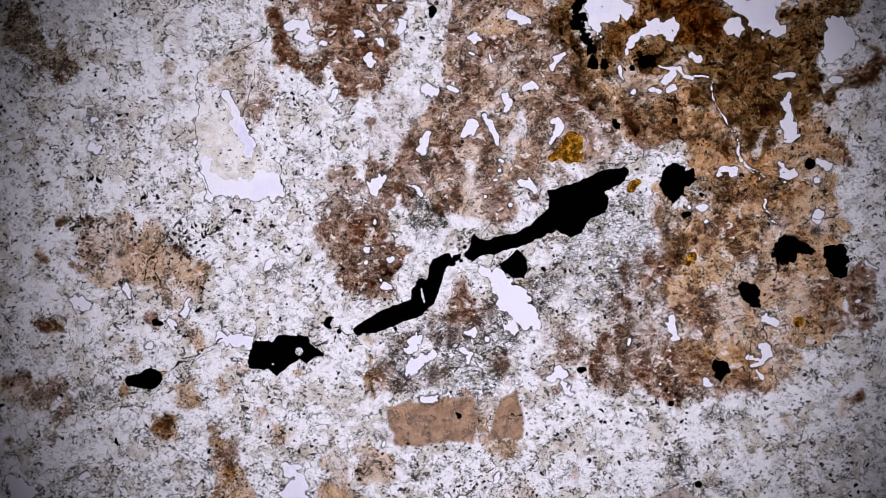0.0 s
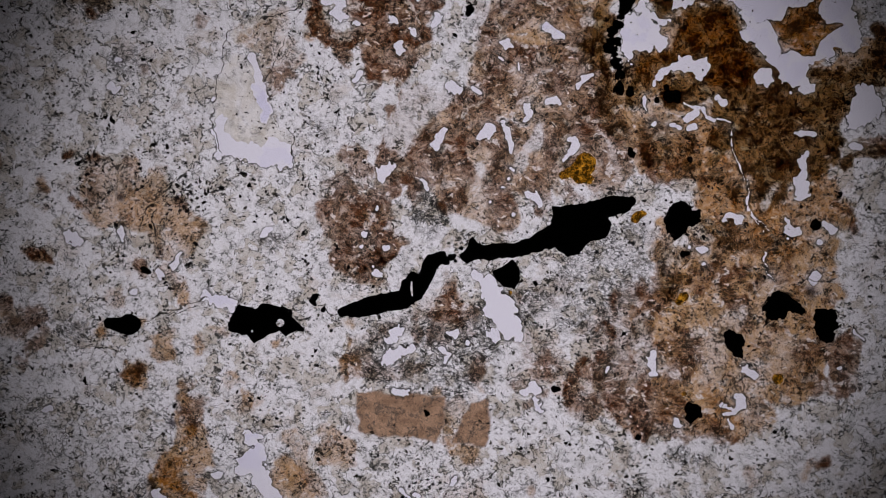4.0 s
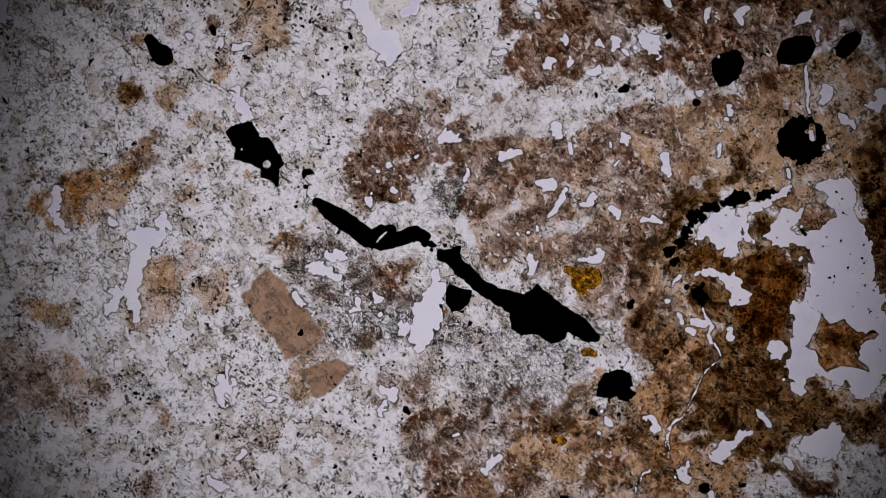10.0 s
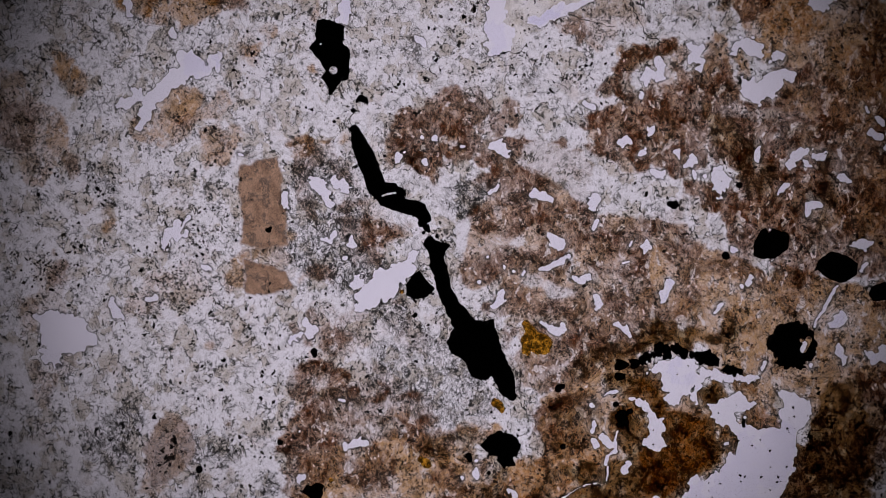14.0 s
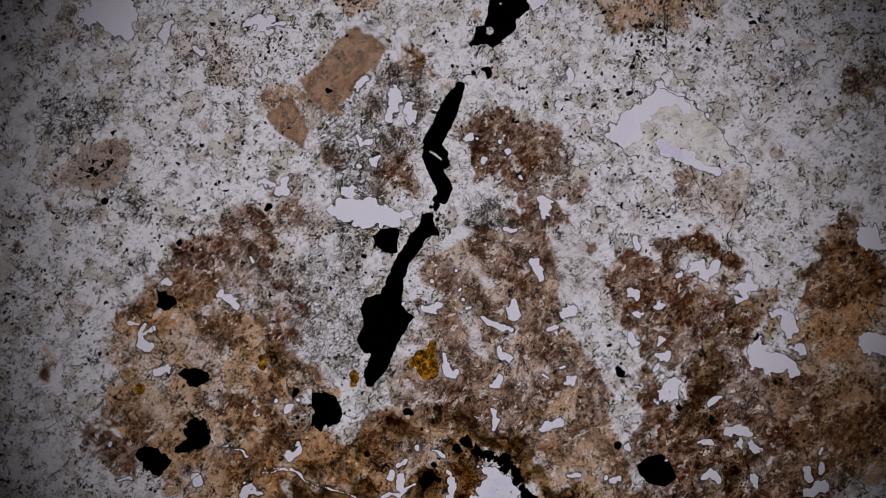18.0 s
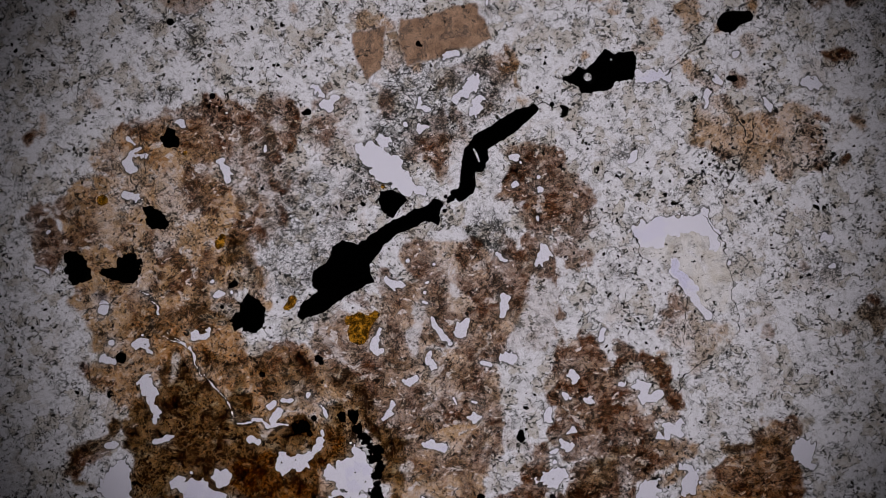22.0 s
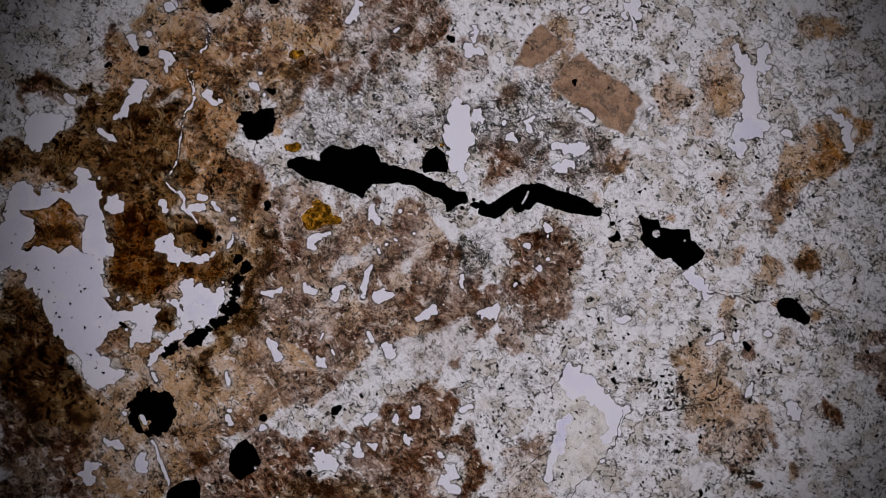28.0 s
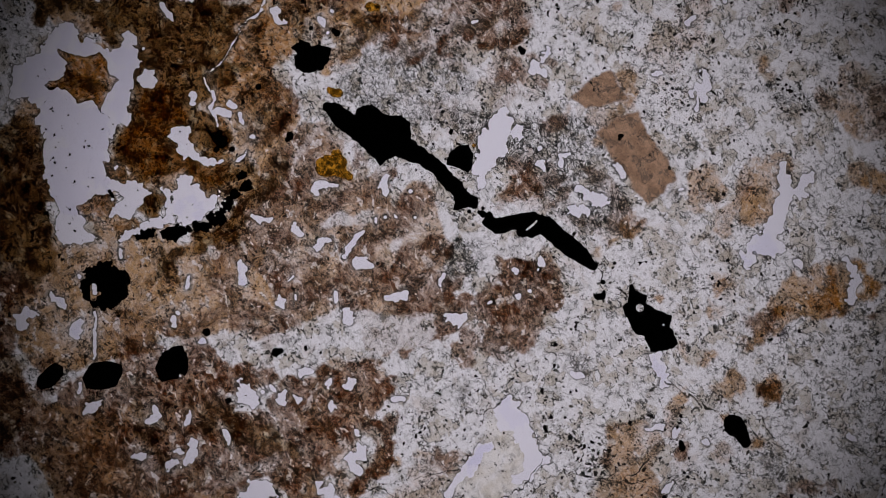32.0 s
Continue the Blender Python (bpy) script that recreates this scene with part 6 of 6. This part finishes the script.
def fleck(x, y, r):
    n = rng.choice((5, 6, 7, 8))
    turn, long = rng.uniform(0, 6.3), rng.uniform(1.0, 1.8)
    base = len(verts)
    for k in range(n):
        a = 6.2832 * k / n
        q = r * rng.uniform(0.5, 1.3)
        ex, ey = q * math.cos(a) * long, q * math.sin(a)
        verts.append((x + ex * math.cos(turn) - ey * math.sin(turn), y + ex * math.sin(turn) + ey * math.cos(turn), 4 + rng.uniform(0, 2)))
    faces.append(list(range(base, base + n)))


def clear_of_pores(x, y):
    r, c = int((y + REACH) / STEP), int((x + REACH) / STEP)
    return 0 <= r < len(axis) and 0 <= c < len(axis) and hole[r, c] > 12


for k in range(19000):
    a, q = rng.uniform(0, 6.2832), REACH * math.sqrt(rng.random()) * 0.97
    x, y = q * math.cos(a), q * math.sin(a)
    if clear_of_pores(x, y) and rng.random() < 0.35 + 0.8 * coarse[int((y + REACH) / STEP), int((x + REACH) / STEP)]:
        fleck(x, y, min(16, 3.8 + rng.expovariate(1 / 3.0)))
for k in range(15000):
    x, y = rng.uniform(-4700, 4700), rng.uniform(-4700, 4700)
    r, c = int((y + REACH) / STEP), int((x + REACH) / STEP)
    if hole[r, c] > 12 and rng.random() < layer["tan"][r, c] * np.clip(0.25 + 1.4 * uneven[r, c], 0.02, 1):
        fleck(x, y, min(13, 3.5 + rng.expovariate(1 / 2.6)))
for count, (cx, cy, cr) in CLUSTERS:
    for k in range(int(count * 1.8)):
        x, y = rng.gauss(cx, cr * 0.6), rng.gauss(cy, cr * 0.6)
        if clear_of_pores(x, y):
            fleck(x, y, min(15, 3.2 + rng.expovariate(1 / 2.4)))
# grinding dust in the large open pore
for k in range(130):
    x, y = 2324 + rng.uniform(-620, 620), 2730 + rng.uniform(-620, 620)
    if hole[int((y + REACH) / STEP), int((x + REACH) / STEP)] < -30:
        fleck(x, y, min(11, 3.0 + rng.expovariate(1 / 2.2)))
for x, y, r in SPECKS:
    for k in range(3):
        fleck(x + rng.gauss(0, r * 0.35), y + rng.gauss(0, r * 0.35), r * rng.uniform(0.4, 0.7))
me, used = mesh_of("fleck", np.array(verts), np.zeros((0, 4), int), faces)
tagged(part("fleck", me, SPECK, section, "tiny dark mineral flecks scattered through the rock"), kind="stuff")

# hairline cracks
for i, s in enumerate(SEAMS):
    me, depth = lump_mesh("hairline_crack", s, 2.0, 30, 90 + i, 4.0, 3, 6, 0.6, (), 22.0)
    part("hairline_crack", me, SEAM, section, "thin dark hairline crack" if i == 0 else "")

# soft dust on the underside of the slide
for x, y, r in ((-2345, -2277, 66), (3430, -7, 87), (-2442, -2867, 77), (-3192, -246, 61)):
    me, depth = lump_mesh("dust_smudge", [[(x, y, r)]], 10, 60, 77, 10.0, -1079, -1077.5, 0.02)
    add_attribute(me, "depth", np.clip(depth / r, 0, 1))
    part("dust_smudge", me, DUST, section, "soft grey dust smudge under the glass")

# ---------------------------------------------------------------- grains set in the slice
FORMS = dict(
    E=("opaque_vein", "long solid black ore vein swelling to a thick body", 10, 40),
    V=("opaque_vein", "narrow bent black ore vein in pale rock", 8, 40),
    R=("opaque_grain", "rounded black ore grain beside a clear pore", 8, 60),
    L=("opaque_grain", "ragged black ore lump pierced by a small hole", 8, 48),
    P=("opaque_grain", "small bean-shaped black ore grain in pale rock", 7, 70),
    J=("opaque_grain", "blocky black ore grain with an uneven edge", 13, 42),
    S=("opaque_grain", "small black ore speck", 6, 40),
    D=("opaque_grain", "round black ore grain with a frayed outline", 28, 44))
for i, (form, s) in enumerate(OPAQUE):
    key, what = form
    name, label, rough, size = FORMS[key]
    holes = ()
    if key == "L":
        holes = ([[(-1422, -1116, 36)]], [[(-1659, -1231, 10)]])
    if key == "V":
        holes = ([[(-315, -552, 8), (-305, -619, 10), (-289, -670, 8)]],)
    if key == "D":
        holes = ([[(1089, 3139, 31), (997, 3188, 28)]], [[(1010, 3126, 21)]], [[(982, 3259, 21)]])
    if key == "J" and what == "round":
        rough, label = 6, "smooth oval black ore grain in brown rock"
    if what == "bead":
        rough, size, label = 15, 27, "lumpy black ore cluster in a row along a pore"
    me, depth = lump_mesh(name, s, rough, size, 50 + i, 7.0 if key != "E" else 9.0, -14, 18, 0.9, holes)
    ob = tagged(part(name, me, ORE), label, "ore grain", "opaque ore grains")
    turning.append(ob)
for i, (form, s) in enumerate(GOLDEN):
    me, depth = lump_mesh("golden_grain", s, 12, 70, 31, 8.0, -12, 8, 0.6)
    label = "large translucent golden-brown mineral grain" if form == "large" else "small translucent golden mineral grain"
    turning.append(tagged(part("golden_grain", me, GOLD), label, "mineral grain", "golden mineral grains"))


# ---------------------------------------------------------------- the stage is turned in steps by hand
def motions():
    turns = [
        (0.0, 0.00), (0.5, 0.04), (1.0, -0.01), (1.5, -0.01), (2.0, -0.01), (2.5, -0.06),
        (3.0, -5.49), (3.5, -8.33), (5.5, -18.72), (6.0, -25.14), (6.5, -31.73), (7.0, -31.74),
        (7.5, -34.79), (8.0, -44.60), (8.5, -44.55), (9.0, -46.42), (9.5, -56.54), (10.0, -56.68),
        (10.5, -57.41), (11.0, -69.10), (11.5, -70.95), (12.0, -71.01), (12.5, -79.87), (13.0, -84.31),
        (13.5, -84.31), (14.0, -90.17), (14.5, -103.78), (16.5, -121.67), (17.0, -121.96), (17.5, -133.18),
        (18.0, -137.71), (18.5, -137.71), (19.0, -144.37), (19.5, -153.08), (20.0, -153.08), (20.5, -156.54),
        (21.0, -168.96), (21.5, -168.88), (22.0, -169.12), (22.5, -175.56), (23.0, -175.76), (23.5, -175.76),
        (24.0, -178.23), (24.5, -190.43), (25.0, -190.85), (25.5, -190.92), (27.5, -214.57), (28.0, -219.77),
        (28.5, -219.77), (29.0, -226.20), (29.5, -236.44), (30.0, -236.44), (30.5, -237.86), (31.0, -241.50),
        (31.5, -241.50), (32.0, -241.65),
    ]
    rows = [(t, pose(AXIS_X, AXIS_Y, 0, 0, 0, a)) for t, a in turns]
    for ob in turning:
        walk(ob, rows)


motions()
